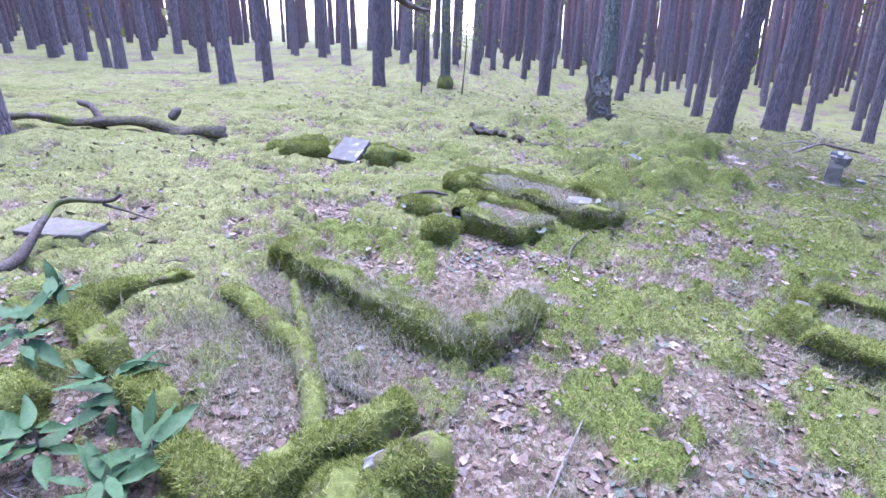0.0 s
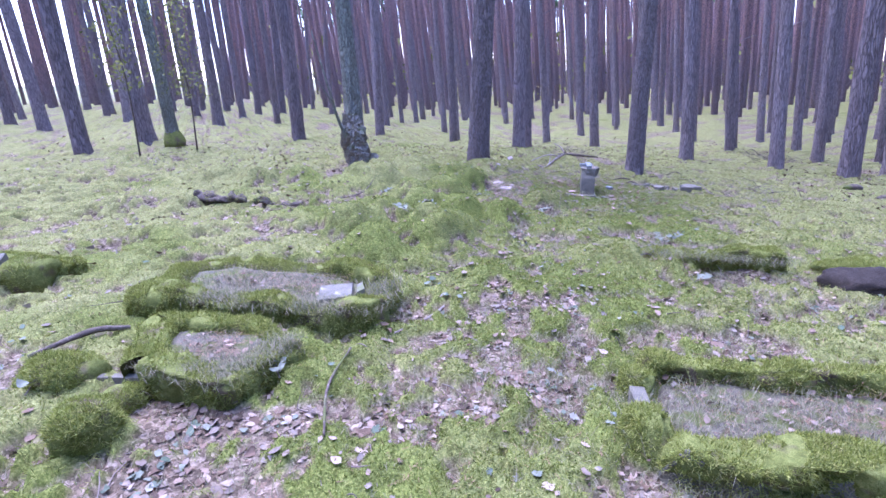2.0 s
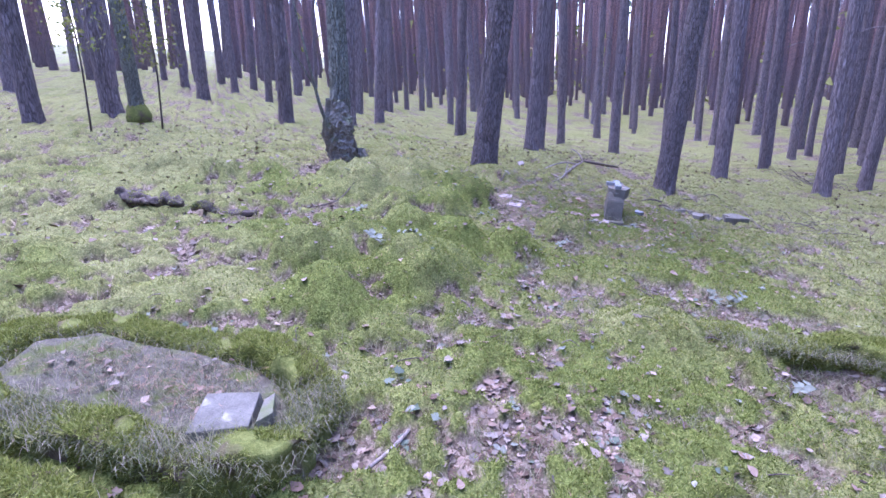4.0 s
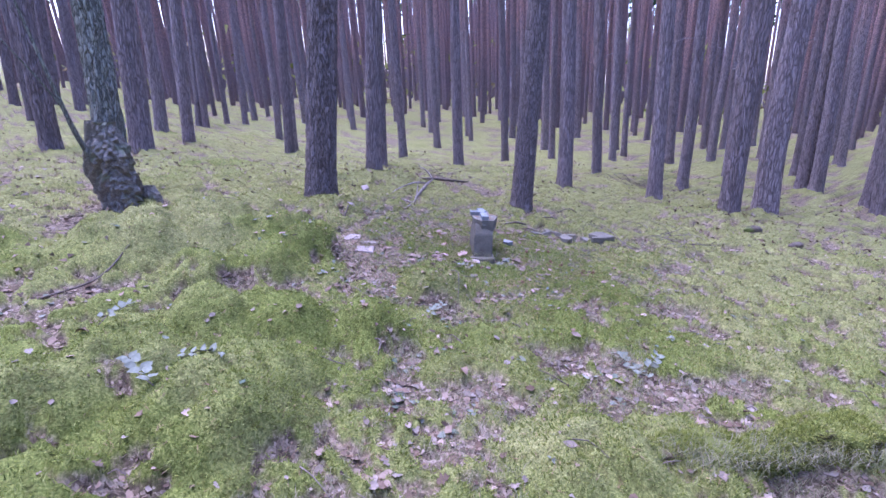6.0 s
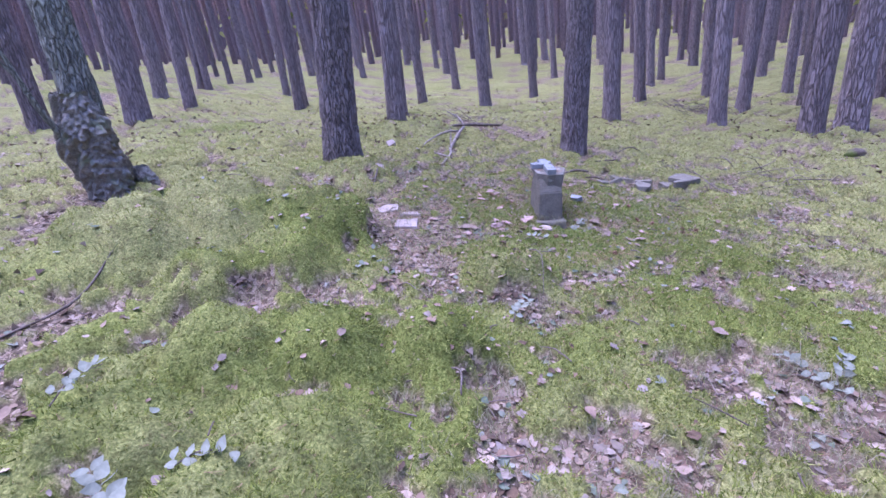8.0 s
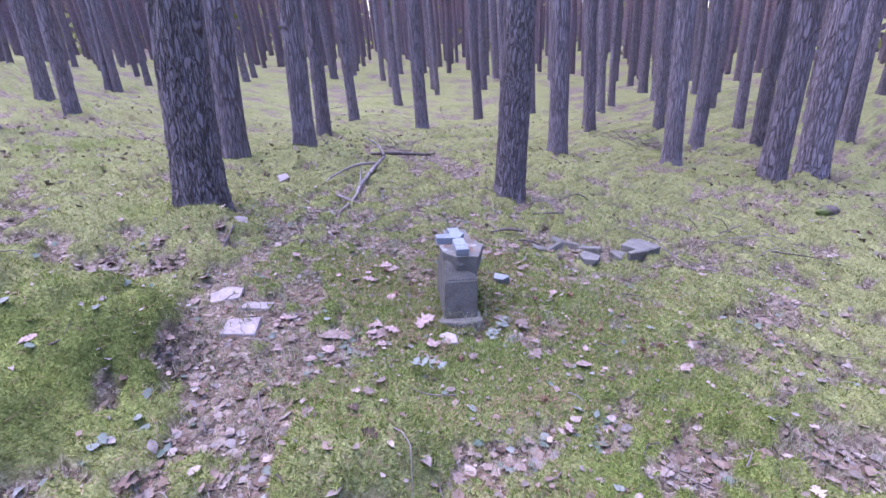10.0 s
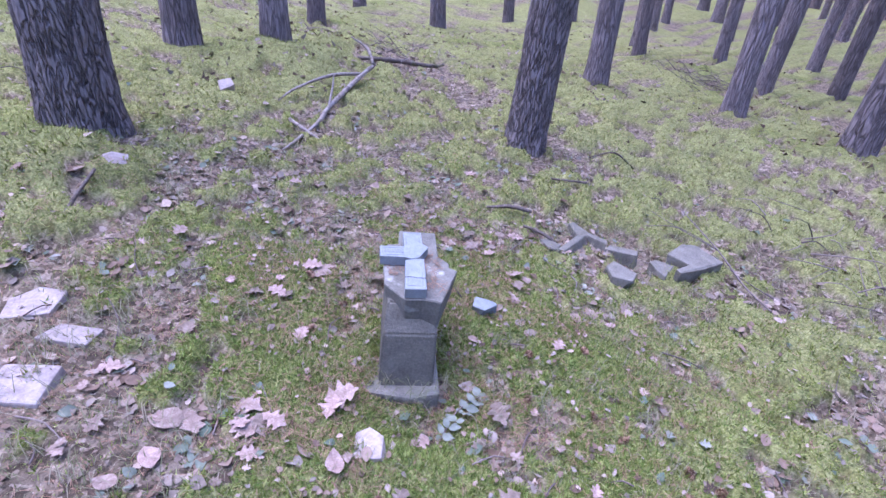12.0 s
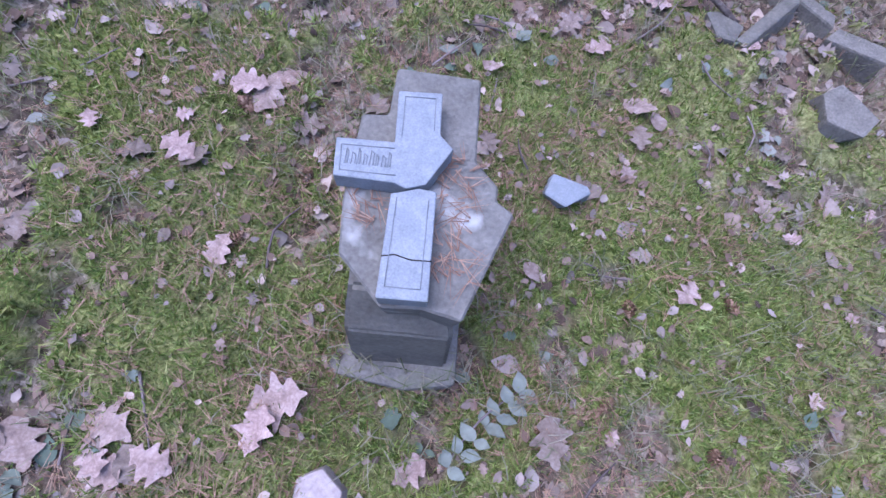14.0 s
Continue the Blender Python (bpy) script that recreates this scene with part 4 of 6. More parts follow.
# ---- the second grave ----
g1 = thing("grave_border", 0, 0, 0, "sunken grave kerb with mossy sides and hanging grass", "grave border", "grave borders")
g1.matrix_world = Matrix()
mossy("side_kerb", sweep([(-1.02, 3.40), (-0.72, 3.12), (-0.25, 2.76), (0.20, 2.42)], 0.15, 0.155, 21), g1, 21)
mossy("end_kerb", sweep([(0.18, 2.42), (0.42, 2.66), (0.68, 2.95)], 0.16, 0.165, 22), g1, 22)
mossy("corner", lump(-1.0, 3.48, 0.26, 0.22, 0.16, 23), g1, 23)
long_grass("hanging_grass", along([(-0.72, 3.12), (0.20, 2.42), (0.68, 2.95)], 60), 2200, 0.09, g1, 25, spread=0.06, rise=0.14)

long_grass("bed_grass", along([(-0.35, 3.05), (0.42, 2.72)], 40), 2400, 0.07, g1, 26, spread=0.18, rise=0.03)

# ---- the pair of graves with the white marker ----
g2 = thing("grave_mound", 0, 0, 0, "low raised grave bed with a mossy rim and bare top", "grave", "raised graves")
g2.matrix_world = Matrix()
o2 = [(0.26, 4.40), (0.62, 4.12), (0.98, 4.38), (0.78, 4.68), (0.30, 4.86)]
mossy("rim", sweep(o2, 0.18, 0.16, 31, closed=True), g2, 31)
part("bed", bed_mesh("bed", [(0.24, 4.42), (0.62, 4.16), (0.94, 4.40), (0.76, 4.64), (0.32, 4.82)], 0.125, BED, 32), g2, "bare bed of needles and dry grass")
part("edge_stone", bm_mesh("edge_stone", prism([(-0.02, 4.50), (0.30, 4.33), (0.32, 4.37), (0.0, 4.54)], -0.3, -0.065, 0.006, 0.006, 6), STONE_MID), g2, "narrow grey edging stone")
long_grass("hanging_grass", along([(0.3, 4.36), (0.62, 4.10), (0.98, 4.38)], 40), 1700, 0.08, g2, 33, spread=0.05, rise=0.13)
long_grass("bed_grass", along([(0.4, 4.62), (0.8, 4.4)], 30), 1100, 0.05, g2, 36, spread=0.13, rise=0.115)
for k, (x, y, sx, sy, h, tu) in enumerate([(-0.16, 4.60, 0.42, 0.30, 0.17, -25), (0.03, 4.02, 0.31, 0.26, 0.20, 10), (0.13, 4.28, 0.22, 0.2, 0.10, 40)]):
    c = thing("moss_cushion", 0, 0, 0, "thick moss cushion over a loose kerb stone", "moss cushion", "moss cushions")
    c.matrix_world = Matrix()
    mossy("body", lump(x, y, sx, sy, h, 34 + k, turn=tu, square=0.75), c, 34 + k)
g3 = thing("grave_mound", 0, 0, 0, "long raised grave bed with mossy stone rim and pale marker", "grave", "raised graves")
g3.matrix_world = Matrix()
o3 = [(0.16, 5.44), (0.50, 5.22), (0.95, 4.88), (1.50, 4.58), (1.76, 4.98), (1.62, 5.28), (0.74, 5.92), (0.40, 5.92)]
mossy("rim", sweep(o3, 0.17, 0.185, 41, closed=True), g3, 41)
mossy("corner", lump(0.26, 5.38, 0.40, 0.34, 0.22, 42, turn=-30), g3, 42)
part("bed", bed_mesh("bed", [(0.30, 5.45), (0.95, 4.96), (1.48, 4.68), (1.68, 4.98), (1.58, 5.22), (0.72, 5.84), (0.44, 5.84)], 0.14, BED, 43), g3, "bare bed of needles and dry grass")
long_grass("hanging_grass", along([(0.5, 5.2), (0.95, 4.86), (1.5, 4.56), (1.78, 4.98)], 60), 2500, 0.08, g3, 44, spread=0.06, rise=0.16)
long_grass("bed_grass", along([(0.6, 5.6), (1.5, 5.0)], 40), 2800, 0.06, g3, 45, spread=0.16, rise=0.13)
mk = thing("grave_marker", 1.36, 4.86, -0.01, "small pale tilted stone plate on the grave bed", "grave marker", turn=-14)
part("plate", bm_mesh("plate", prism([(-0.12, -0.13), (0.11, -0.11), (0.12, 0.10), (-0.10, 0.12)], -0.05, 0.006, 0.006, 0.006, 2), STONE), mk)
part("chip", bm_mesh("chip", prism([(0.14, -0.12), (0.20, -0.08), (0.19, 0.06), (0.15, 0.02)], -0.06, 0.03, 0.006, 0.004, 3), STONE_MID), mk, "broken grey corner")

# ---- the kerbed grave beside the path, and the black hollow ----
g4 = thing("grave_border", 0, 0, 0, "rectangular stone grave kerb under moss, filled with dry grass", "grave border", "grave borders")
g4.matrix_world = Matrix()
mossy("side_kerb", sweep([(2.27, 2.88), (2.70, 2.60), (3.35, 2.18)], 0.15, 0.17, 51, sink=0.10), g4, 51, mat=STONE_DARK)
mossy("moss_top", sweep([(2.28, 2.875), (2.70, 2.605), (3.35, 2.19)], 0.19, 0.19, 52, sink=-0.035), g4, 52)
mossy("end_kerb", sweep([(2.27, 2.88), (2.36, 3.02), (2.46, 3.16)], 0.17, 0.19, 53), g4, 53)
mossy("end_kerb", sweep([(2.52, 3.24), (2.62, 3.38), (2.70, 3.46)], 0.16, 0.17, 54), g4, 54)
mossy("side_kerb", sweep([(2.68, 3.46), (3.20, 3.14), (4.05, 2.64)], 0.14, 0.16, 55), g4, 55)
mossy("end_kerb", sweep([(3.35, 2.18), (3.7, 2.4), (4.05, 2.64)], 0.14, 0.15, 56), g4, 56)
part("gap_stone", bm_mesh("gap_stone", prism([(2.40, 3.12), (2.46, 3.08), (2.58, 3.26), (2.51, 3.30)], -0.5, -0.17, 0.01, 0.006, 4), STONE_DARK), g4, "bare grey corner stone")
part("bed", bed_mesh("bed", [(2.36, 2.90), (3.34, 2.26), (3.95, 2.66), (2.72, 3.40)], 0.06, BED, 57), g4, "dry grass and litter inside the kerb")
long_grass("bed_grass", along([(2.55, 3.1), (3.5, 2.55)], 50), 2800, 0.08, g4, 58, spread=0.20, rise=0.06)
g5 = thing("open_vault", 0, 0, 0, "black open hollow under a mossy slab", "grave vault")
g5.matrix_world = Matrix()
# a solid lump; the darkness of the opening is painted on it
part("hollow_shade_lump", mesh_of("hollow_shade_lump", *lump(5.68, 3.76, 0.72, 0.46, 0.17, 61, turn=-25), NEAR_BLACK), g5, "solid near-black lump painted as the shade in the hollow")
mossy("cover", lump(5.92, 3.98, 0.80, 0.34, 0.18, 62, turn=-25), g5, 62)
mossy("ridge", sweep([(3.98, 5.10), (4.36, 4.93), (4.72, 4.69), (5.4, 4.32)], 0.20, 0.19, 63), g5, 63)
long_grass("hanging_grass", along([(4.3, 4.88), (4.72, 4.62), (5.35, 4.25)], 50), 1200, 0.10, g5, 64, spread=0.06, rise=0.12)

# ---- the mound with the tilted plate ----
g6 = thing("grave_mound", 0, 0, 0, "moss-covered grave stones round a tilted grey plate", "grave", "raised graves")
g6.matrix_world = Matrix()
for k, (x, y, sx, sy, h, tu) in enumerate([(-2.08, 6.78, 0.40, 0.34, 0.13, 10), (-1.86, 6.60, 0.34, 0.30, 0.19, 40), (-1.58, 6.50, 0.36, 0.32, 0.21, -20), (-1.72, 6.95, 0.46, 0.30, 0.20, 15), (-0.72, 6.42, 0.40, 0.36, 0.23, -10), (-0.52, 6.56, 0.26, 0.30, 0.15, 30), (-1.15, 6.95, 0.7, 0.30, 0.14, -8)]):
    mossy("mossy_stone", lump(x, y, sx, sy, h, 71 + k, turn=tu, square=0.8), g6, 71 + k, density=30000)
plate = thing("grave_plate", -1.12, 6.48, 0.05, "bare grey stone plate leaning on the mossy grave", "grave plate", turn=-18)
plate.matrix_world = pose(-1.12, 6.46, 0.02, 22, 4, -14)
part("plate", bm_mesh("plate", prism([(-0.19, -0.25), (0.17, -0.25), (0.18, 0.22), (-0.16, 0.24)], -0.04, 0.03, 0.008, 0.006, 5), STONE), plate)

# ---- fallen wood on the far side ----
limb("fallen_log", [(-6.6, 7.5, 0.10), (-6.0, 7.66, 0.12), (-5.2, 7.5, 0.10), (-4.4, 7.62, 0.13), (-3.7, 7.40, 0.10), (-2.98, 7.10, 0.06)],
     [0.045, 0.055, 0.06, 0.07, 0.085, 0.10], "long dead log half covered with moss", "log", WOOD, 81, 12000, segs=18, rough=0.38,
     kids=[([(-4.9, 7.6, 0.12), (-5.1, 7.75, 0.25), (-5.35, 7.9, 0.30), (-5.42, 7.92, 0.33)], [0.06, 0.05, 0.045, 0.03]), ([(-3.9, 7.6, 0.16), (-3.85, 7.7, 0.24), (-3.85, 7.7, 0.28)], [0.05, 0.06, 0.04])])
limb("dead_branch", [(-2.95, 2.9, 0.05), (-2.72, 3.15, 0.08), (-2.70, 3.45, 0.15), (-2.72, 3.62, 0.24), (-2.60, 3.66, 0.27), (-2.36, 3.68, 0.26), (-2.28, 3.72, 0.30)],
     [0.04, 0.036, 0.026, 0.022, 0.019, 0.016, 0.014], "crooked dead branch rising from the litter", "branch", WOOD, 82, 0,
     kids=[([(-2.4, 3.68, 0.25), (-2.25, 3.66, 0.20), (-2.05, 3.70, 0.20)], [0.012, 0.009, 0.004])])
bs = thing("grave_slab", -2.78, 3.72, gz(-2.78, 3.72), "flat grey stone slab sunk into the litter", "grave slab", turn=-8)
part("slab", bm_mesh("slab", prism([(-0.30, -0.13), (0.02, -0.15), (0.24, -0.10), (0.27, 0.12), (-0.08, 0.15), (-0.27, 0.13)], -0.12, 0.03, 0.014, 0.012, 6), STONE_MID), bs)
limb("rotten_log", [(0.46, 8.72, 0.02), (0.60, 8.66, 0.05), (0.76, 8.58, 0.04), (0.90, 8.55, 0.05), (1.04, 8.47, 0.01)], [0.03, 0.075, 0.05, 0.07, 0.03], "short rotten log with a dark broken end", "log", WOOD, 84, 14000, segs=18, rough=0.75, group="rotten logs",
     kids=[([(0.62, 8.60, 0.06), (0.70, 8.50, 0.09), (0.74, 8.42, 0.05)], [0.035, 0.03, 0.015])])
limb("rotten_log", [(1.08, 8.46, 0.01), (1.22, 8.42, 0.03), (1.38, 8.34, 0.02), (1.55, 8.31, 0.03), (1.72, 8.24, 0.0)], [0.02, 0.05, 0.035, 0.045, 0.02], "short rotten log with a dark broken end", "log", WOOD, 85, 14000, segs=16, rough=0.7, group="rotten logs")

# ---- the gnarled tree ----
gn = thing("gnarled_tree", 3.15, 10.80, gz(3.15, 10.80), "gnarled old tree with grey-green bark and a dark burl base", "tree")


def burl(z0, z1, r0, seed, cx, n=44, m=40):
    z, a = np.meshgrid(np.linspace(z0, z1, m), np.linspace(0, 2 * np.pi, n, endpoint=False), indexing="ij")
    f = (z - z0) / (z1 - z0)
    r = r0 * (0.92 + 0.04 * f - 0.30 / (1 + np.exp(-(f - 0.80) * 18))) * (1 + 0.26 * (vnoise(np.cos(a) * 2 + 7, np.sin(a) * 2 + z * 5, seed) - 0.5) + 0.30 * (vnoise(np.cos(a) * 5 + 17, np.sin(a) * 5 + z * 12, seed + 1) - 0.5) + 0.30 * (vnoise(np.cos(a) * 9 + 27, np.sin(a) * 9 + z * 24, seed + 2) - 0.5) + 0.30 * (vnoise(np.cos(a) * 18 + 47, np.sin(a) * 18 + z * 50, seed + 3) - 0.5))
    r = r * (1 + 0.2 * np.exp(-f * 12))
    v = np.stack([cx + r * np.cos(a) - 0.06 * f, r * np.sin(a) + 0.02 * f, z], -1).reshape(-1, 3)
    q, s = np.meshgrid(np.arange(m - 1), np.arange(n), indexing="ij")
    s2 = (s + 1) % n
    return v, np.stack([q * n + s, q * n + s2, (q + 1) * n + s2, (q + 1) * n + s], -1).reshape(-1, 4)


part("burl", mesh_of("burl", *burl(-0.15, 0.95, 0.222, 91, 0.02, 100, 120), CRUST), gn, "dark crusty swollen base")
gt = trunk_mesh("trunk", 13.0, 0.148, 80, 260, 92, lean=0, plates=0.17, mat=BIRCH_BARK)
tr = part("trunk", gt, gn, "grey-green furrowed trunk")
tr.matrix_basis = Matrix.Rotation(radians(6), 4, (-0.75, -0.6, 0)) @ pose(0.02, 0.0, 0, 0, -5.5, 200)
part("stub", mesh_of("stub", *burl(-0.1, 0.20, 0.10, 95, 0.36), CRUST), gn, "dark pointed root stub")
v, f = tube([(-0.18, -0.05, 0.55), (-0.30, -0.08, 0.85), (-0.45, -0.10, 1.5), (-0.62, -0.12, 2.3)], [0.035, 0.026, 0.017, 0.009], 8, 0.2, 96, per=5)
part("side_shoot", clean("side_shoot", v, f, BIRCH_BARK), gn, "bare side shoot")
v, f = tube([(-0.36, -0.08, 1.1), (-0.50, -0.1, 1.35), (-0.75, -0.1, 1.75)], [0.014, 0.010, 0.005], 6, 0.2, 97, per=4)
part("side_shoot", clean("side_shoot", v, f, BIRCH_BARK), gn, "bare side shoot")
cr = part("crown", crown_mesh("crown", 13.0, 98), gn, "thin open crown")
mt = thing("mossy_tree", 0.0, 14.9, gz(0, 14.9), "slender pale tree with a moss-wrapped foot", "tree")
part("trunk", trunk_mesh("trunk", 14.0, 0.135, 32, 80, 99, lean=-0.6, plates=0.12, mat=BIRCH_BARK), mt, "pale mottled trunk")
v, f = lump(0, 0, 0.52, 0.5, 0.5, 100, sink=0.1, square=1.0)
v[:, 2] -= base_height(0.0, 0.0)
v[:, :2] *= (1.15 - 0.75 * np.clip(v[:, 2] / 0.5, 0, 1))[:, None]
part("moss_foot", mesh_of("moss_foot", v, f, MOSS_SKIN), mt, "green moss round the foot")
part("crown", crown_mesh("crown", 14.0, 101), mt, "thin open crown")


def sapling(x, y, tall, seed):
    g = np.random.default_rng(seed)
    t = thing("young_tree", x, y, gz(x, y), "thin sapling with sparse pale yellow-green leaves", "sapling", "saplings")
    v, f = tube([(0, 0, -0.05), (0.05, 0.02, tall * 0.4), (-0.05, 0.06, tall * 0.75), (0.02, 0.02, tall)], [0.02, 0.015, 0.01, 0.004], 6, per=4)
    part("stem", clean("stem", v, f, WOOD), t)
    p, n = [], []
    for _ in range(520):
        z = tall * (0.35 + 0.6 * g.random())
        a, r = g.random() * 6.283, 0.55 * g.random()
        p.append((r * math.cos(a), r * math.sin(a), z))
    p = np.array(p)
    v, f = blades(p, g.normal(0, 1, p.shape), 0.07, 0.022, 0.3, g)
    part("leaves", mesh_of("leaves", v, f, MOSS_PALE, False), t, "small pale leaves")


sapling(-0.6, 13.6, 3.6, 1)
sapling(0.45, 14.2, 3.2, 2)

# ---- the broken cross on its pedestal ----
hs = thing("headstone", 5.956, 7.782, -0.53, "broken grey headstone with a shattered cross lying on its top", "headstone")
hs.matrix_world = pose(5.956, 7.782, -0.53, 0, 0, -36.4)
part("plinth", bm_mesh("plinth", prism([(-0.165, -0.075), (0.02, -0.100), (0.135, -0.080), (0.13, 0.27), (-0.13, 0.28)], -0.10, 0.040, 0.014, 0.010, 11), STONE_MID), hs, "rough pale base stone")
bm = bmesh.new()
rows = [(-0.100, 0.110, -0.045, 0.30, 0.02), (-0.092, 0.104, -0.012, 0.30, 0.285), (-0.080, 0.090, 0.045, 0.27, 0.39)]
rings = []
for x0, x1, y0, y1, z in rows:
    rings.append([bm.verts.new(p) for p in ((x0, y0, z), (x1, y0, z), (x1, y1, z), (x0, y1, z))])
for a, b in zip(rings, rings[1:]):
    for i in range(4):
        bm.faces.new((a[i], a[(i + 1) % 4], b[(i + 1) % 4], b[i]))
bm.faces.new(rings[0][::-1])
bm.faces.new(rings[-1])
bmesh.ops.recalc_face_normals(bm, faces=bm.faces)
bmesh.ops.bevel(bm, geom=bm.edges[:], offset=0.008, segments=2, affect="EDGES")
part("pedestal", bm_mesh("pedestal", bm, STONE_DARK), hs, "dark square pedestal with a sloped top")


def broken_slab():
    top = [(-0.042, 0.436), (0.108, 0.430), (0.110, 0.268), (0.150, 0.225), (0.148, 0.200), (0.178, 0.180), (0.106, -0.004), (0.042, 0.010), (-0.02, 0.006), (-0.095, 0.085), (-0.102, 0.175), (-0.092, 0.336), (-0.046, 0.340)]
    low = [0.395, 0.395, 0.36, 0.335, 0.325, 0.315, 0.285, 0.30, 0.33, 0.37, 0.38, 0.39, 0.39]
    b = bmesh.new()
    hi = [b.verts.new((x, y, 0.436)) for x, y in top]
    lo = [b.verts.new((x * 0.93, y * 0.96 + 0.01, z)) for (x, y), z in zip(top, low)]
    b.faces.new(hi)
    b.faces.new(lo[::-1])
    n = len(top)
    for i in range(n):
        b.faces.new((lo[i], lo[(i + 1) % n], hi[(i + 1) % n], hi[i]))
    bmesh.ops.recalc_face_normals(b, faces=b.faces)
    bmesh.ops.triangulate(b, faces=[f for f in b.faces if len(f.verts) > 4])
    bmesh.ops.bevel(b, geom=[e for e in b.edges if e.calc_face_angle(0) > 0.5], offset=0.004, segments=1, affect="EDGES")
    return b


part("slab", bm_mesh("slab", broken_slab(), STONE), hs, "broken grey slab with pale lichen")
cr1 = part("cross_upper", bm_mesh("cross_upper", prism([(-0.030, 0.358), (0.042, 0.362), (0.045, 0.285), (0.068, 0.262), (0.030, 0.196), (0.0, 0.186), (-0.020, 0.194), (-0.114, 0.196), (-0.118, 0.262), (-0.026, 0.264)], 0.438, 0.480, 0.003), SLATE), hs, "blue-grey upper cross with lettering")
cr2 = part("cross_shaft", bm_mesh("cross_shaft", prism([(-0.025, 0.012), (0.051, 0.013), (0.048, 0.186), (0.02, 0.189), (-0.004, 0.181), (-0.022, 0.176)], 0.438, 0.480, 0.003), SLATE), hs, "blue-grey lower cross shaft")


def frame_line(points, z, w=0.0006):
    pcs = []
    for (ax, ay), (bx, by) in zip(points, points[1:]):
        d = Vector((bx - ax, by - ay)).normalized() * w
        q = [(ax - d.y, ay + d.x), (ax + d.y, ay - d.x), (bx + d.y, by - d.x), (bx - d.y, by + d.x)]
        v = [(x, y, z) for x, y in q] + [(x, y, z + 0.002) for x, y in q]
        pcs.append((np.array(v), np.array([[0, 1, 5, 4], [1, 2, 6, 5], [2, 3, 7, 6], [3, 0, 4, 7], [4, 5, 6, 7]])))
    return joined(pcs)


part("border_line", mesh_of("border_line", *frame_line([(-0.024, 0.252), (-0.108, 0.250), (-0.105, 0.206), (-0.018, 0.206)], 0.4795), INK, False), cr1, "shallow grooved border")
part("border_line", mesh_of("border_line", *frame_line([(-0.016, 0.275), (-0.018, 0.348), (0.032, 0.350), (0.034, 0.29)], 0.4795), INK, False), cr1, "shallow grooved border")
part("border_line", mesh_of("border_line", *frame_line([(-0.012, 0.17), (-0.014, 0.03), (0.038, 0.03), (0.037, 0.17)], 0.4795), INK, False), cr2, "shallow grooved border")
part("crack", mesh_of("crack", *frame_line([(-0.024, 0.075), (-0.005, 0.079), (0.02, 0.073), (0.05, 0.074)], 0.4790, 0.0009), NEAR_BLACK, False), cr2, "fine crack")
for k, (w, up) in enumerate([(0.004, 0.026), (0.006, 0.020), (0.004, 0.027), (0.005, 0.019), (0.006, 0.026), (0.004, 0.020), (0.006, 0.019), (0.004, 0.026)]):
    x = -0.099 + k * 0.0095
    part("letter_stroke", mesh_of("letter_stroke", *frame_line([(x, 0.218), (x + 0.001, 0.218 + up), (x + w, 0.218 + up - 0.004), (x + w, 0.219)], 0.4795, 0.0007), INK, False), cr1, "worn unreadable raised letter")
gsh = np.random.default_rng(5)
pv = np.column_stack([gsh.uniform(-0.085, 0.12, 240), gsh.uniform(0.05, 0.27, 240), np.full(240, 0.440)])
pv = pv[(pv[:, 0] < -0.03) & (pv[:, 1] > 0.14) & (pv[:, 1] < 0.19) | (pv[:, 0] > 0.055) & (pv[:, 0] < 0.11)]


def needle_pairs(p, n, g, length=0.055):
    """Pairs of dry needles lying on the surface with normal n at p."""
    k = len(p)
    a = g.random(k) * 6.283
    d = np.stack([np.cos(a), np.sin(a), g.normal(0, 0.12, k)], -1)
    d -= n * (d * n).sum(1)[:, None] * 0.8
    w = np.cross(d, n) * 0.0009
    ln = (length * (0.6 + 0.7 * g.random(k)))[:, None]
    end1, end2 = p + d * ln, p + d * ln + np.cross(d, n) * ln * 0.22
    up = n * 0.004
    v = np.stack([p - w, p + w, end1 + up, p - w + up, p + w + up, end2 + up], 1).reshape(-1, 3)
    return v, np.arange(6 * k).reshape(-1, 3)


nd = part("needles", mesh_of("needles", *needle_pairs(pv, np.tile([0.0, 0, 1], (len(pv), 1)), gsh), NEEDLE, False), hs, "dry needles caught on the slab")
tagged(nd, kind="stuff")

# ---- broken stone pieces ----
def fragment(x, y, outline, tall, seed, mat, label, name="stone_fragment", tilt=(0, 0), turn=0, group="stone fragments", sink=0.03):
    z = float(np.median([gz(x + a, y + b) for a, b in ((0, 0), (0.09, 0), (-0.09, 0), (0, 0.09), (0, -0.09))])) - 0.012
    t = thing(name, x, y, z, label, "stone fragment", group)
    t.matrix_world = pose(x, y, z - sink, tilt[0], tilt[1], turn)
    part("piece", bm_mesh("piece", prism(outline, 0, tall * 0.65 + sink, 0.008, 0.012, seed), mat), t)
    return t


fragment(6.50, 7.90, [(-0.055, 0.0), (-0.01, -0.045), (0.065, -0.02), (0.06, 0.0), (-0.02, 0.045)], 0.09, 21, SLATE, "small blue-grey chip of the cross", tilt=(8, -6), turn=-20)
fragment(7.61, 8.15, [(-0.054, -0.03), (-0.029, -0.086), (0.034, -0.055), (0.054, 0.087), (-0.005, 0.084)], 0.08, 22, STONE_DARK, "flat dark broken slab piece", tilt=(3, 5))
fragment(7.41, 8.05, [(-0.15, -0.008), (-0.134, -0.044), (0.16, 0.007), (0.124, 0.045)], 0.10, 23, STONE_DARK, "narrow dark broken kerb piece", tilt=(-5, 3))
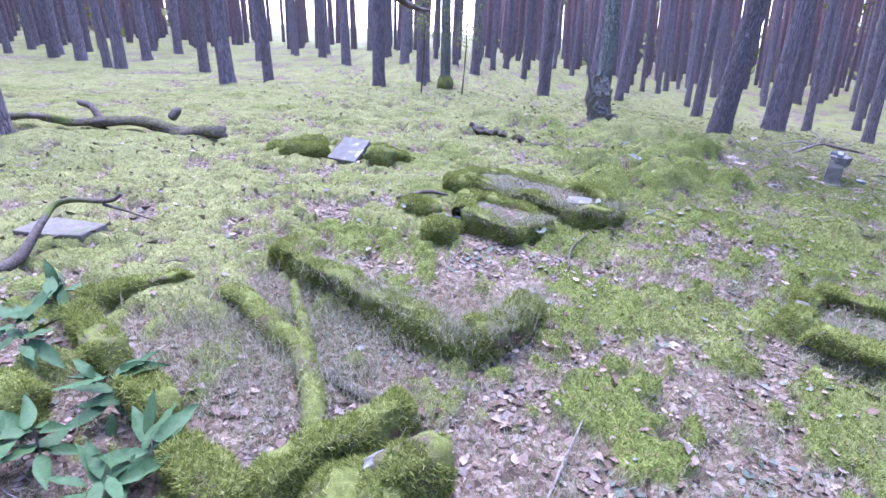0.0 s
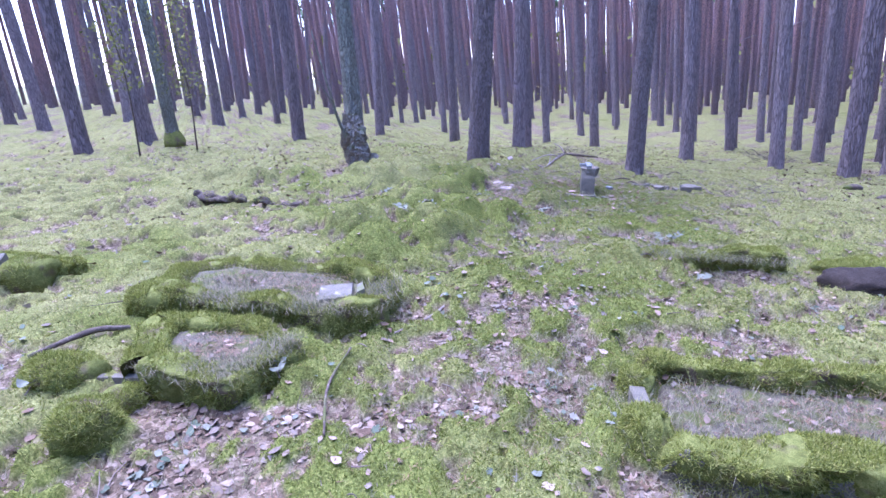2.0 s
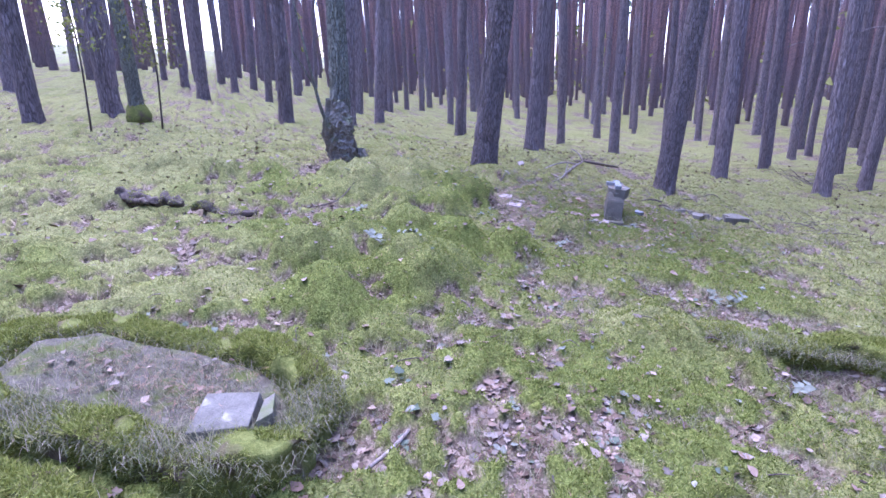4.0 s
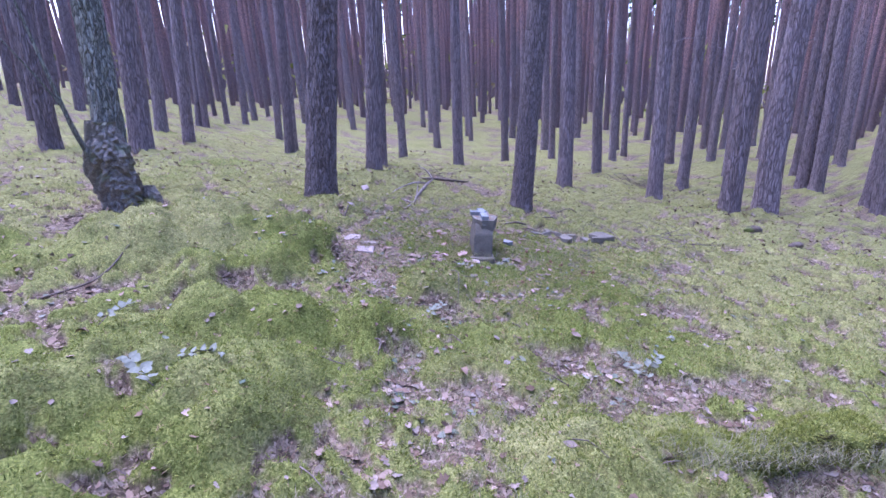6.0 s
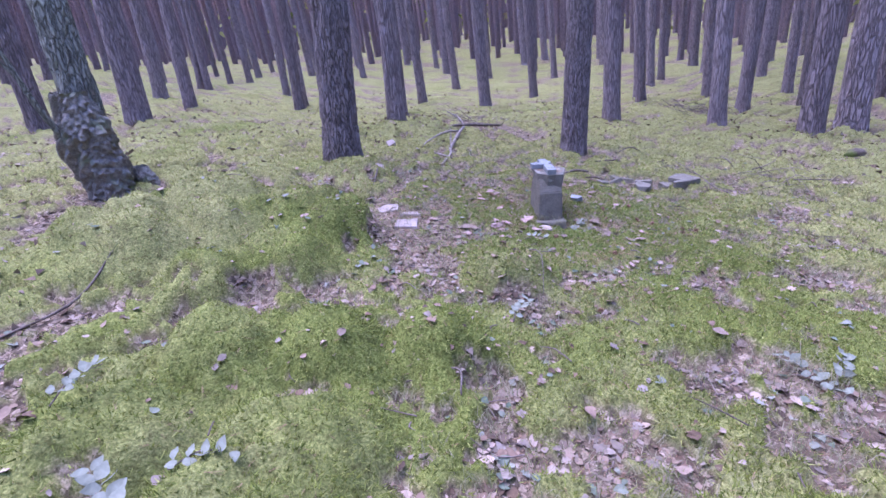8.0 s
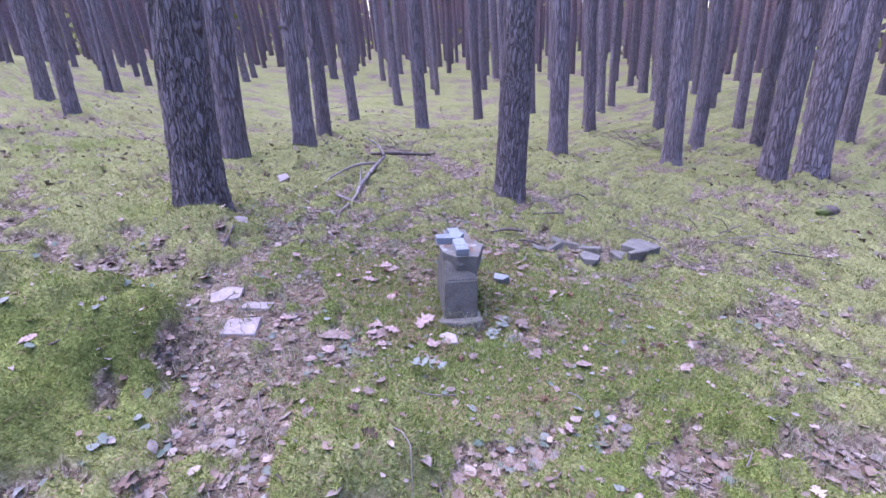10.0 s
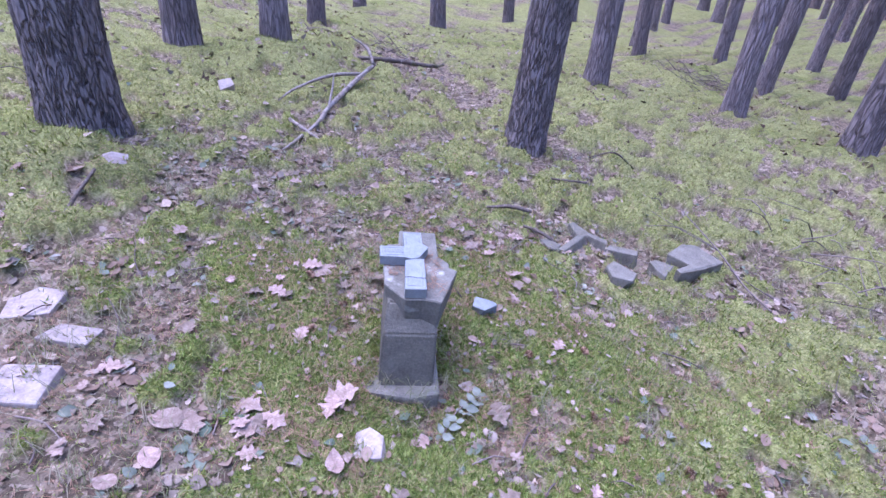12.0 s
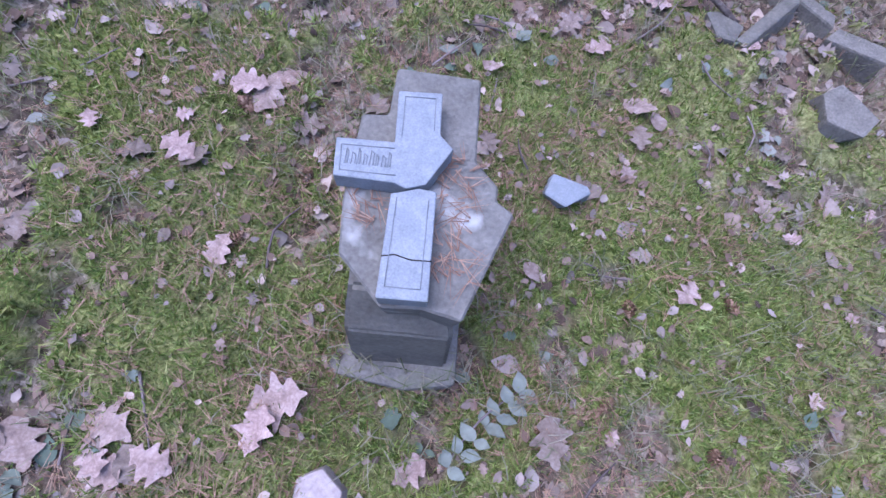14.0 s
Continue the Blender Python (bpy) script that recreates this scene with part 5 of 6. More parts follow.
fragment(7.26, 8.11, [(-0.049, -0.022), (-0.009, -0.061), (0.062, -0.032), (0.03, 0.053), (-0.035, 0.062)], 0.055, 24, STONE_DARK, "flat dark broken slab piece", tilt=(4, 6))
fragment(7.63, 8.03, [(-0.026, -0.098), (0.036, -0.061), (0.017, 0.076), (-0.027, 0.084)], 0.10, 29, STONE_MID, "narrow grey broken kerb piece", tilt=(-4, 6))
fragment(7.64, 7.84, [(0.001, -0.096), (0.067, -0.068), (0.005, 0.086), (-0.073, 0.077)], 0.13, 25, STONE_MID, "grey block broken off a headstone", tilt=(-5, 3))
fragment(7.37, 7.71, [(-0.068, 0.007), (-0.012, -0.087), (0.058, -0.069), (0.042, 0.072), (-0.02, 0.077)], 0.14, 26, STONE_MID, "grey pointed block lying in the moss", tilt=(6, -6))
fragment(7.86, 7.55, [(-0.058, -0.028), (-0.187, -0.009), (-0.191, -0.045), (0.0, -0.095), (0.19, -0.131), (0.199, 0.056), (0.115, 0.11), (-0.069, 0.107)], 0.125, 27, STONE_MID, "notched grey block beside a dark stick", tilt=(3, 3))
fragment(7.70, 7.62, [(-0.058, -0.015), (-0.068, -0.066), (0.077, -0.042), (0.053, 0.063), (-0.023, 0.069)], 0.06, 28, STONE_MID, "flat grey broken slab piece")
fragment(4.86, 8.40, [(-0.10, -0.07), (0.085, -0.075), (0.10, 0.07), (-0.08, 0.08)], 0.05, 31, PINK, "pale pinkish plaster slab on bare needles", turn=-35, group="pale slabs")
fragment(4.96, 8.80, [(-0.11, -0.05), (0.05, -0.09), (0.11, 0.02), (0.02, 0.09), (-0.08, 0.06)], 0.04, 32, PINK, "thin whitish crumbled slab on bare needles", turn=-10, group="pale slabs")
fragment(5.03, 8.56, [(-0.10, -0.04), (0.08, -0.05), (0.10, 0.04), (-0.06, 0.05)], 0.045, 33, PINK, "thin whitish crumbled slab on bare needles", turn=-40, group="pale slabs")
fragment(5.655, 7.59, [(-0.045, -0.05), (0.045, -0.055), (0.055, 0.03), (0.01, 0.07), (-0.04, 0.05)], 0.05, 34, PINK, "small pinkish brick shard in the moss", turn=-35, group="pale slabs")
fragment(5.44, 9.66, [(-0.07, -0.03), (0.03, -0.05), (0.08, 0.0), (0.02, 0.05), (-0.05, 0.04)], 0.06, 35, PINK, "pale pinkish shard propped in the moss", tilt=(28, 16), turn=35, group="pale shards", sink=0.02)
fragment(6.56, 11.04, [(-0.08, -0.04), (0.05, -0.05), (0.07, 0.03), (-0.03, 0.06)], 0.07, 36, PINK, "pale pinkish shard propped in the moss", tilt=(22, -12), turn=10, group="pale shards", sink=0.02)

for x, y, s in [(11.0, 6.70, 0.22), (10.55, 6.0, 0.18)]:
    sp = thing("old_stump", 0, 0, 0, "small dark rotten stump in far moss", "stump", "far stumps")
    sp.matrix_world = Matrix()
    v, f = lump(x, y, s * 1.5, s * 0.7, s * 0.32, int(x * 10), sink=0.08, turn=-20, square=0.95)
    v[:, 2] += gz(x, y) - float(base_height(np.array([x]), np.array([y]))[0])
    part("stump_wood", mesh_of("stump_wood", v, f, WOOD), sp)


def brushwood(x, y, n, reach, seed):
    g = np.random.default_rng(seed)
    pcs = []
    for _ in range(n):
        a, ln, r = g.random() * 6.283, 0.2 + 0.35 * g.random(), 0.002 + 0.0035 * g.random()
        px, py = x + g.normal(0, reach), y + g.normal(0, reach)
        qx, qy = px + ln * math.cos(a), py + ln * math.sin(a)
        p, q = np.array([px, py, gz(px, py) + 0.02]), np.array([qx, qy, gz(qx, qy) + 0.04 + 0.16 * g.random()])
        pcs.append(tube([p, (p + q) / 2 + g.normal(0, 0.03, 3) + (0, 0, 0.04), q], [r, r * 0.8, r * 0.4], 4, per=2, caps=False))
    tagged(new("brushwood", mesh_of("brushwood", *joined(pcs), TWIG)), "heap of thin grey dead twigs under the pines", "brushwood", kind="stuff")


brushwood(13.9, 10.0, 90, 0.32, 1)
brushwood(9.2, 12.2, 45, 0.36, 2)
brushwood(8.9, 6.9, 22, 0.30, 3)


def cone_mesh():
    """A pine cone: rings of small raised scales on a pointed core."""
    vs, fs, n = [], [], 0
    for i in range(54):
        f = i / 53
        a, r, z = i * 2.399, 0.015 * math.sin(math.pi * (0.12 + 0.85 * f)), (f - 0.5) * 0.045
        d, w = np.array([math.cos(a), math.sin(a), 0.0]), np.array([-math.sin(a), math.cos(a), 0.0])
        c = d * r * 0.45 + (0, 0, z)
        tip = d * r * 1.25 + (0, 0, z + 0.006)
        vs += [c - w * 0.004, c + w * 0.004, tip + w * 0.0025, tip - w * 0.0025, c + (0, 0, 0.006)]
        fs += [[n, n + 1, n + 2], [n, n + 2, n + 3], [n + 3, n + 2, n + 4]]
        n += 5
    return mesh_of("pine_cone", np.array(vs), np.array(fs), NEEDLE, False)


CONE = cone_mesh()
gc = np.random.default_rng(12)
for i in range(26):
    x, y = 6.0 + gc.normal(0, 0.7), 7.8 + gc.normal(0, 0.65)
    if abs((x - 5.956) * 0.805 - (y - 7.782) * 0.593) < 0.22 and -0.12 < (x - 5.956) * 0.593 + (y - 7.782) * 0.805 < 0.5:
        continue
    c = new("pine_cone", CONE)
    c.matrix_world = pose(x, y, gz(x, y) + 0.012, 80 + gc.normal(0, 15), 0, gc.random() * 360)
    tagged(c, "open brown pine cone lying in the moss", "pine cone", "pine cones")

# ---- sticks and dead branches ----
STK = "bleached dead branch lying on moss"
limb("dead_branch", [(8.25, 11.35, 0.10), (7.75, 10.95, 0.07), (7.2, 10.5, 0.05), (6.9, 10.15, 0.03), (6.48, 9.86, 0.02)], [0.018, 0.024, 0.02, 0.014, 0.008], STK, "branch", STICK, 111, rough=0.3,
     kids=[([(7.9, 11.1, 0.08), (7.5, 10.95, 0.12), (7.1, 10.85, 0.08), (6.85, 10.7, 0.03)], [0.018, 0.015, 0.012, 0.006]), ([(8.2, 11.3, 0.1), (8.25, 11.5, 0.2), (8.15, 11.65, 0.22)], [0.02, 0.015, 0.006]),
           ([(7.2, 10.5, 0.05), (7.3, 10.6, 0.2), (7.35, 10.65, 0.32)], [0.012, 0.01, 0.004])])
limb("dead_branch", [(6.74, 10.28, 0.03), (6.76, 10.0, 0.05), (6.80, 9.76, 0.02)], [0.014, 0.014, 0.008], STK, "branch", STICK, 112)
limb("dead_branch", [(7.25, 8.62, 0.02), (7.33, 8.50, 0.05), (7.43, 8.40, 0.03)], [0.008, 0.013, 0.010], "short dark stick by the stone pieces", "stick", WOOD, 113)
limb("dead_branch", [(7.30, 8.34, 0.02), (7.28, 8.20, 0.05), (7.32, 8.10, 0.03)], [0.008, 0.011, 0.007], "short dark stick by the stone pieces", "stick", WOOD, 114)
limb("dead_branch", [(7.80, 9.18, 0.02), (7.98, 8.85, 0.03), (8.20, 8.50, 0.02)], [0.005, 0.008, 0.008], "thin stick lying below the pine", "stick", WOOD, 115)
limb("dead_branch", [(8.85, 8.95, 0.02), (8.98, 8.78, 0.03), (9.10, 8.62, 0.02)], [0.005, 0.008, 0.007], "thin stick lying below the pine", "stick", WOOD, 116)
limb("dead_branch", [(8.35, 7.85, 0.10), (8.16, 7.50, 0.13), (8.02, 7.25, 0.06), (7.90, 7.06, 0.02)], [0.003, 0.0045, 0.0055, 0.005], "thin dark forked stick across the stone block", "stick", TWIG, 117,
     kids=[([(8.16, 7.50, 0.13), (8.12, 7.75, 0.14), (8.1, 7.95, 0.12)], [0.003, 0.0025, 0.0015]), ([(8.16, 7.50, 0.13), (8.02, 7.72, 0.13), (7.95, 7.9, 0.12)], [0.003, 0.0025, 0.0015])])
limb("dead_branch", [(8.4, 11.9, 0.05), (8.8, 11.8, 0.06), (9.3, 11.65, 0.05), (9.7, 11.85, 0.03)], [0.02, 0.03, 0.025, 0.01], "dark branch on bare needles", "branch", WOOD, 118)
limb("dead_branch", [(1.62, 4.40, 0.02), (1.95, 4.62, 0.03), (2.12, 4.75, 0.02)], [0.006, 0.010, 0.008], "grey stick lying in leaf litter", "stick", STICK, 119)
limb("dead_branch", [(1.0, 3.6, 0.02), (1.10, 3.95, 0.04), (1.3, 4.25, 0.02)], [0.006, 0.008, 0.005], "grey stick lying in leaf litter", "stick", WOOD, 120)
limb("dead_branch", [(0.5, 1.62, 0.02), (0.60, 1.80, 0.03), (0.72, 2.0, 0.02)], [0.005, 0.007, 0.004], "grey stick lying in leaf litter", "stick", STICK, 121)
limb("dead_branch", [(2.2, 8.4, 0.02), (2.6, 8.55, 0.04), (2.9, 8.8, 0.02)], [0.006, 0.008, 0.005], "grey stick lying on moss", "stick", WOOD, 122)
limb("dead_branch", [(3.62, 6.75, 0.02), (3.80, 6.60, 0.05), (3.72, 6.48, 0.02)], [0.004, 0.006, 0.004], "grey forked stick on litter", "stick", WOOD, 123)
limb("dead_branch", [(5.08, 9.25, 0.01), (5.20, 9.37, 0.02), (5.35, 9.52, 0.02)], [0.006, 0.010, 0.008], "dark stick leaning on the moss mound", "stick", WOOD, 124)
limb("dead_branch", [(-0.4, 4.95, 0.02), (-0.1, 5.05, 0.04), (0.1, 5.08, 0.02)], [0.012, 0.02, 0.014], "mossy stick on the ground", "stick", WOOD, 125)


lp = pine(-2.7, -0.3, 0.2, 8)
v, f = tube([(0.1, 0.05, 3.3), (0.9, 0.75, 2.95), (1.9, 1.75, 2.25), (2.35, 2.35, 1.86), (2.53, 2.78, 1.70), (2.60, 2.98, 1.665), (2.66, 3.20, 1.66)], [0.035, 0.03, 0.024, 0.019, 0.015, 0.011, 0.004], 9, 0.25, 131, per=7)
lb = part("low_branch", clean("low_branch", v, f, WOOD), lp, "dark drooping dead branch")
lb.matrix_world = Matrix.Translation((-2.7, -0.3, float(gz(-2.7, -0.3)) * 0 - 0.14))

# ---- leaves ----
def leaf_shape(lobed, seed, size=1.0, k=11):
    """One curled leaf lying flat: verts and triangles round its midrib."""
    g = np.random.default_rng(seed)
    t = np.linspace(0, 1, k)
    w = 0.32 * np.sin(np.pi * t ** 0.8) + 0.015
    if lobed:
        w = w * (1 + 0.40 * np.cos(t * 22 + g.random() * 6)) * (0.85 + 0.3 * g.random(k))
    c, b = g.normal(0, 0.16), g.normal(0.08, 0.20)
    mid = np.stack([t - 0.5, 0.06 * np.sin(t * 3 + g.random() * 6), b * (t - 0.5) ** 2 * 1.5 + 0.06], -1)
    up = np.abs(w) * (0.16 + c) + g.normal(0, 0.022, k)
    l = mid + np.stack([0 * t, w, up], -1)
    r = mid + np.stack([0 * t, -w, up * (0.6 + 0.6 * g.random())], -1)
    v = np.vstack([mid, l, r]) * size
    f = []
    for i in range(k - 1):
        f += [[i, i + 1, k + i + 1], [i, k + i + 1, k + i], [i + 1, i, 2 * k + i], [i + 1, 2 * k + i, 2 * k + i + 1]]
    return v, np.array(f)


SHAPES = [leaf_shape(i % 2 == 0, i, k=8 if i % 2 == 0 else 5) for i in range(14)]


def litter_of(name, xy, sizes, mat, label, g, rise=0.004):
    vs, fs, n = [], [], 0
    z = height(xy[:, 0], xy[:, 1])
    for i, (x, y) in enumerate(xy):
        v, f = SHAPES[g.integers(0, len(SHAPES))]
        m = np.array(Euler((g.normal(0, 0.22), g.normal(0, 0.22), g.random() * 6.283)).to_matrix())
        vs.append(v * sizes[i] @ m.T + (x, y, z[i] + rise))
        fs.append(f + n)
        n += len(v)
    tagged(new(name, mesh_of(name, np.vstack(vs), np.vstack(fs), mat, False)), label, "leaf litter", kind="stuff")


def sample_ground(n, g, reach, want, box=(-3.4, 0.6, 9.4, 12.4)):
    """Places on the floor, thinning out with distance from the strip between the graves and the cross."""
    x, y = g.uniform(box[0], box[2], n), g.uniform(box[1], box[3], n)
    keep = g.random(n) < np.exp(-(stretch_distance(x, y) / reach) ** 2) * want(x, y)
    return np.column_stack([x[keep], y[keep]])


gl = np.random.default_rng(41)


def bed_litter(owner, a, b, spread, rise, n, seed):
    g = np.random.default_rng(seed)
    xy = along([a, b], 40)[g.integers(0, 40, n)] + g.normal(0, spread, (n, 2))
    z = base_height(xy[:, 0], xy[:, 1]) + rise + 0.02
    vs, fs, k = [], [], 0
    for i in range(n):
        v, f = SHAPES[i % len(SHAPES)]
        m = np.array(Euler((g.normal(0, 0.3), g.normal(0, 0.3), g.random() * 6.283)).to_matrix())
        vs.append(v * (0.02 + 0.03 * g.random()) @ m.T + (xy[i, 0], xy[i, 1], z[i]))
        fs.append(f + k)
        k += len(v)
    tagged(part("leaves", mesh_of("leaves", np.vstack(vs), np.vstack(fs), LEAF_DRY, False), owner), kind="stuff")
    p = np.column_stack([along([a, b], 40)[g.integers(0, 40, n * 9)] + g.normal(0, spread, (n * 9, 2)), np.repeat(z, 9)])
    tagged(part("needles", mesh_of("needles", *needle_pairs(p, np.tile([0.0, 0, 1], (len(p), 1)), g), NEEDLE, False), owner), kind="stuff")


bed_litter(g1, (-0.30, 3.08), (0.42, 2.74), 0.14, 0.03, 150, 1)
bed_litter(g2, (0.45, 4.6), (0.72, 4.35), 0.09, 0.12, 36, 2)
bed_litter(g3, (0.6, 5.55), (1.4, 5.0), 0.12, 0.135, 50, 3)
bed_litter(g4, (2.6, 3.05), (3.6, 2.5), 0.16, 0.06, 110, 4)
xy = sample_ground(135000, gl, 3.2, lambda x, y: np.clip(0.05 + 0.95 * litter(x, y), 0, 1) * (1 - 0.3 * np.exp(-((x - 6) ** 2 + (y - 7.9) ** 2) / 1.6)) * (0.12 + 0.88 * (vnoise(x * 4.5, y * 4.5, 44) > 0.48)))
litter_of("leaf_litter", xy, 0.022 + 0.048 * gl.random(len(xy)) ** 1.5, LEAF_DRY, "dry fallen leaves strewn over the moss", gl)
xy = sample_ground(22000, gl, 3.0, lambda x, y: (0.04 + 0.96 * (vnoise(x * 3.6, y * 3.6, 45) > 0.68)) * (0.15 + 0.85 * litter(x, y)))
litter_of("pale_leaves", xy, 0.028 + 0.036 * gl.random(len(xy)), LEAF_BLUE, "pale blue-green fallen leaves in small drifts", gl, 0.008)


def leaf_thing(x, y, size, i, mat, label, group):
    v, f = leaf_shape(i % 4 != 0, 200 + i, size, 17)
    ob = new("fallen_leaf", mesh_of("fallen_leaf", v, f, mat))
    ob.matrix_world = pose(x, y, gz(x, y) + 0.014, gl.normal(0, 9), gl.normal(0, 9), gl.random() * 360)
    tagged(ob, label, "leaf", group)


for i in range(230):
    x, y = 6.05 + gl.normal(0, 0.9), 7.85 + gl.normal(0, 0.85)
    if litter(x, y) < 0.35 and i % 3:
        continue
    if -0.25 < (x - 5.956) * 0.805 - (y - 7.782) * 0.593 < 0.26 and -0.12 < (x - 5.956) * 0.593 + (y - 7.782) * 0.805 < 0.5:
        continue
    leaf_thing(x, y, 0.04 + 0.06 * gl.random() ** 1.6, i, LEAF_OAK, "curled pinkish-brown oak leaf on moss", "leaves round the headstone")
for i, (x, y, s) in enumerate([(5.69, 7.80, 0.125), (5.63, 7.77, 0.10), (5.18, 8.03, 0.12), (5.24, 7.98, 0.11), (6.13, 7.43, 0.11), (5.98, 8.45, 0.11), (6.05, 8.5, 0.12), (5.45, 7.82, 0.09), (5.40, 7.92, 0.12), (5.36, 7.86, 0.10)]):
    leaf_thing(x, y, s, 90 + i, LEAF_OAK, "large curled brown oak leaf", "leaves round the headstone")


def sprig(x, y, n, size, seed, turn, label="snapped sprig of rounded blue-green leaves", mat=None):
    g = np.random.default_rng(seed)
    t = thing("leafy_sprig", x, y, gz(x, y) + 0.012, label, "leafy sprig", "leafy sprigs", turn=turn)
    ln = n * size * 0.42
    v, f = tube([(0, 0, 0), (ln * 0.5, 0.02, 0.03), (ln, 0, 0.02)], [0.003, 0.0025, 0.0015], 5, per=4)
    part("stem", clean("stem", v, f, TWIG), t)
    for i in range(n):
        sv, sf = leaf_shape(False, seed * 31 + i, size * (0.8 + 0.4 * g.random()))
        ob = part("leaf", mesh_of("leaf", sv + (size * 0.5, 0, 0), sf, mat or LEAF_BLUE), t)
        ob.matrix_basis = pose(ln * (i // 2 + 0.5) / (n / 2), 0, 0.03, g.normal(0, 20), g.normal(-10, 15), (65 if i % 2 else -65) + g.normal(0, 12))


sprig(5.90, 7.50, 14, 0.044, 1, 12)
sprig(5.08, 5.40, 14, 0.060, 2, 70)
sprig(5.15, 5.46, 10, 0.055, 3, 10)
sprig(2.52, 6.48, 12, 0.055, 4, 100)
sprig(2.42, 7.11, 10, 0.05, 5, 30)
sprig(4.26, 4.36, 8, 0.055, 6, 0)
sprig(2.65, 6.57, 9, 0.05, 7, -30)
sprig(-0.28, 4.43, 9, 0.06, 8, 60)
sprig(0.88, 4.10, 8, 0.05, 9, 80)
sprig(5.30, 7.50, 8, 0.05, 10, -60)
sprig(4.35, 6.75, 10, 0.05, 11, 20)


def broad_plant(x, y, n, size, seed):
    g = np.random.default_rng(seed)
    t = thing("broadleaf_plant", x, y, gz(x, y), "low plant with long glossy dark green leaves", "plant", "broadleaf plants")
    v, f = tube([(0, 0, -0.03), (0.01, 0.01, 0.08), (0.0, 0.03, 0.18)], [0.006, 0.005, 0.003], 6, per=3)
    part("stem", clean("stem", v, f, TWIG), t)
    for i in range(n):
        v, f = leaf_shape(False, seed * 17 + i, size * (0.75 + 0.5 * g.random()))
        v[:, 1] *= 0.46
        v[:, 2] -= 0.5 * size * np.clip(v[:, 0] / size + 0.5, 0, 2) ** 2 * 0.35
        ob = part("leaf", mesh_of("leaf", v + (size * 0.55, 0, 0), f, LEAF_GREEN), t)
        ob.matrix_basis = pose(g.normal(0, 0.03), g.normal(0, 0.03), 0.06 + 0.13 * g.random(), g.normal(0, 15), g.normal(-12, 22), g.random() * 360)


for k, (x, y, n, s) in enumerate([(-1.30, 1.92, 11, 0.17), (-1.42, 1.62, 10, 0.16), (-0.98, 1.60, 10, 0.17), (-1.05, 1.45, 9, 0.16), (-1.85, 2.15, 9, 0.16), (-1.6, 1.45, 9, 0.16), (-2.15, 2.8, 8, 0.17), (-2.4, 2.5, 9, 0.16)]):
    broad_plant(x, y, n + 3, s * 1.15, 50 + k)

# ---- fine cover of the floor ----
gm = np.random.default_rng(77)


def normals_at(xy):
    e = 0.02
    nx = (height(xy[:, 0] + e, xy[:, 1]) - height(xy[:, 0] - e, xy[:, 1])) / (2 * e)
    ny = (height(xy[:, 0], xy[:, 1] + e) - height(xy[:, 0], xy[:, 1] - e)) / (2 * e)
    n = np.column_stack([-nx, -ny, np.ones(len(xy))])
    return n / np.linalg.norm(n, axis=1)[:, None]


def on_ground(xy, lift=0.0):
    return np.column_stack([xy, height(xy[:, 0], xy[:, 1]) + lift])


def carpet(name, xy, length, width, stray, mat, label):
    n = normals_at(xy)
    v, f = blades(on_ground(xy, -0.003), n, length, width, stray, gm)
    tagged(new(name, mesh_of(name, v, f, mat, False)), label, "moss", kind="stuff")


xy = sample_ground(2500000, gm, 2.5, lambda x, y: np.clip(1.1 - 1.05 * litter(x, y), 0.08, 1) * (1 - 0.6 * paleness(x, y)) * np.clip(0.35 + 1.1 * vnoise(x * 7, y * 7, 48), 0, 1))
carpet("moss_carpet", xy, 0.024, 0.0024, 0.8, MOSS_BLADE, "dense carpet of bright green feathery moss")
xy = np.column_stack([gm.normal(6.0, 0.7, 170000), gm.normal(7.75, 0.65, 170000)])
xy = xy[gm.random(len(xy)) < np.clip(1.1 - 1.0 * litter(xy[:, 0], xy[:, 1]), 0.12, 1)]
carpet("moss_tufts", xy, 0.022, 0.0022, 0.9, MOSS_FRESH, "short green moss round the headstone")
xy = sample_ground(160000, gm, 2.6, lambda x, y: 0.15 + 0.6 * litter(x, y))
v, f = needle_pairs(on_ground(xy, 0.004), normals_at(xy), gm)
tagged(new("pine_needles", mesh_of("pine_needles", v, f, NEEDLE, False)), "dry brown pine needles over the floor", "pine needles", kind="stuff")
xy = np.column_stack([gm.normal(6.1, 0.95, 24000), gm.normal(7.95, 0.9, 24000)])
xy = xy[gm.random(len(xy)) < np.clip(0.25 + 1.6 * (vnoise(xy[:, 0] * 5, xy[:, 1] * 5, 63) - 0.42), 0.1, 1)]
v, f = needle_pairs(on_ground(xy, 0.008), normals_at(xy), gm, 0.06)
tagged(new("pine_needles", mesh_of("pine_needles", v, f, NEEDLE, False)), "dry brown pine needles round the headstone", "pine needles", kind="stuff")
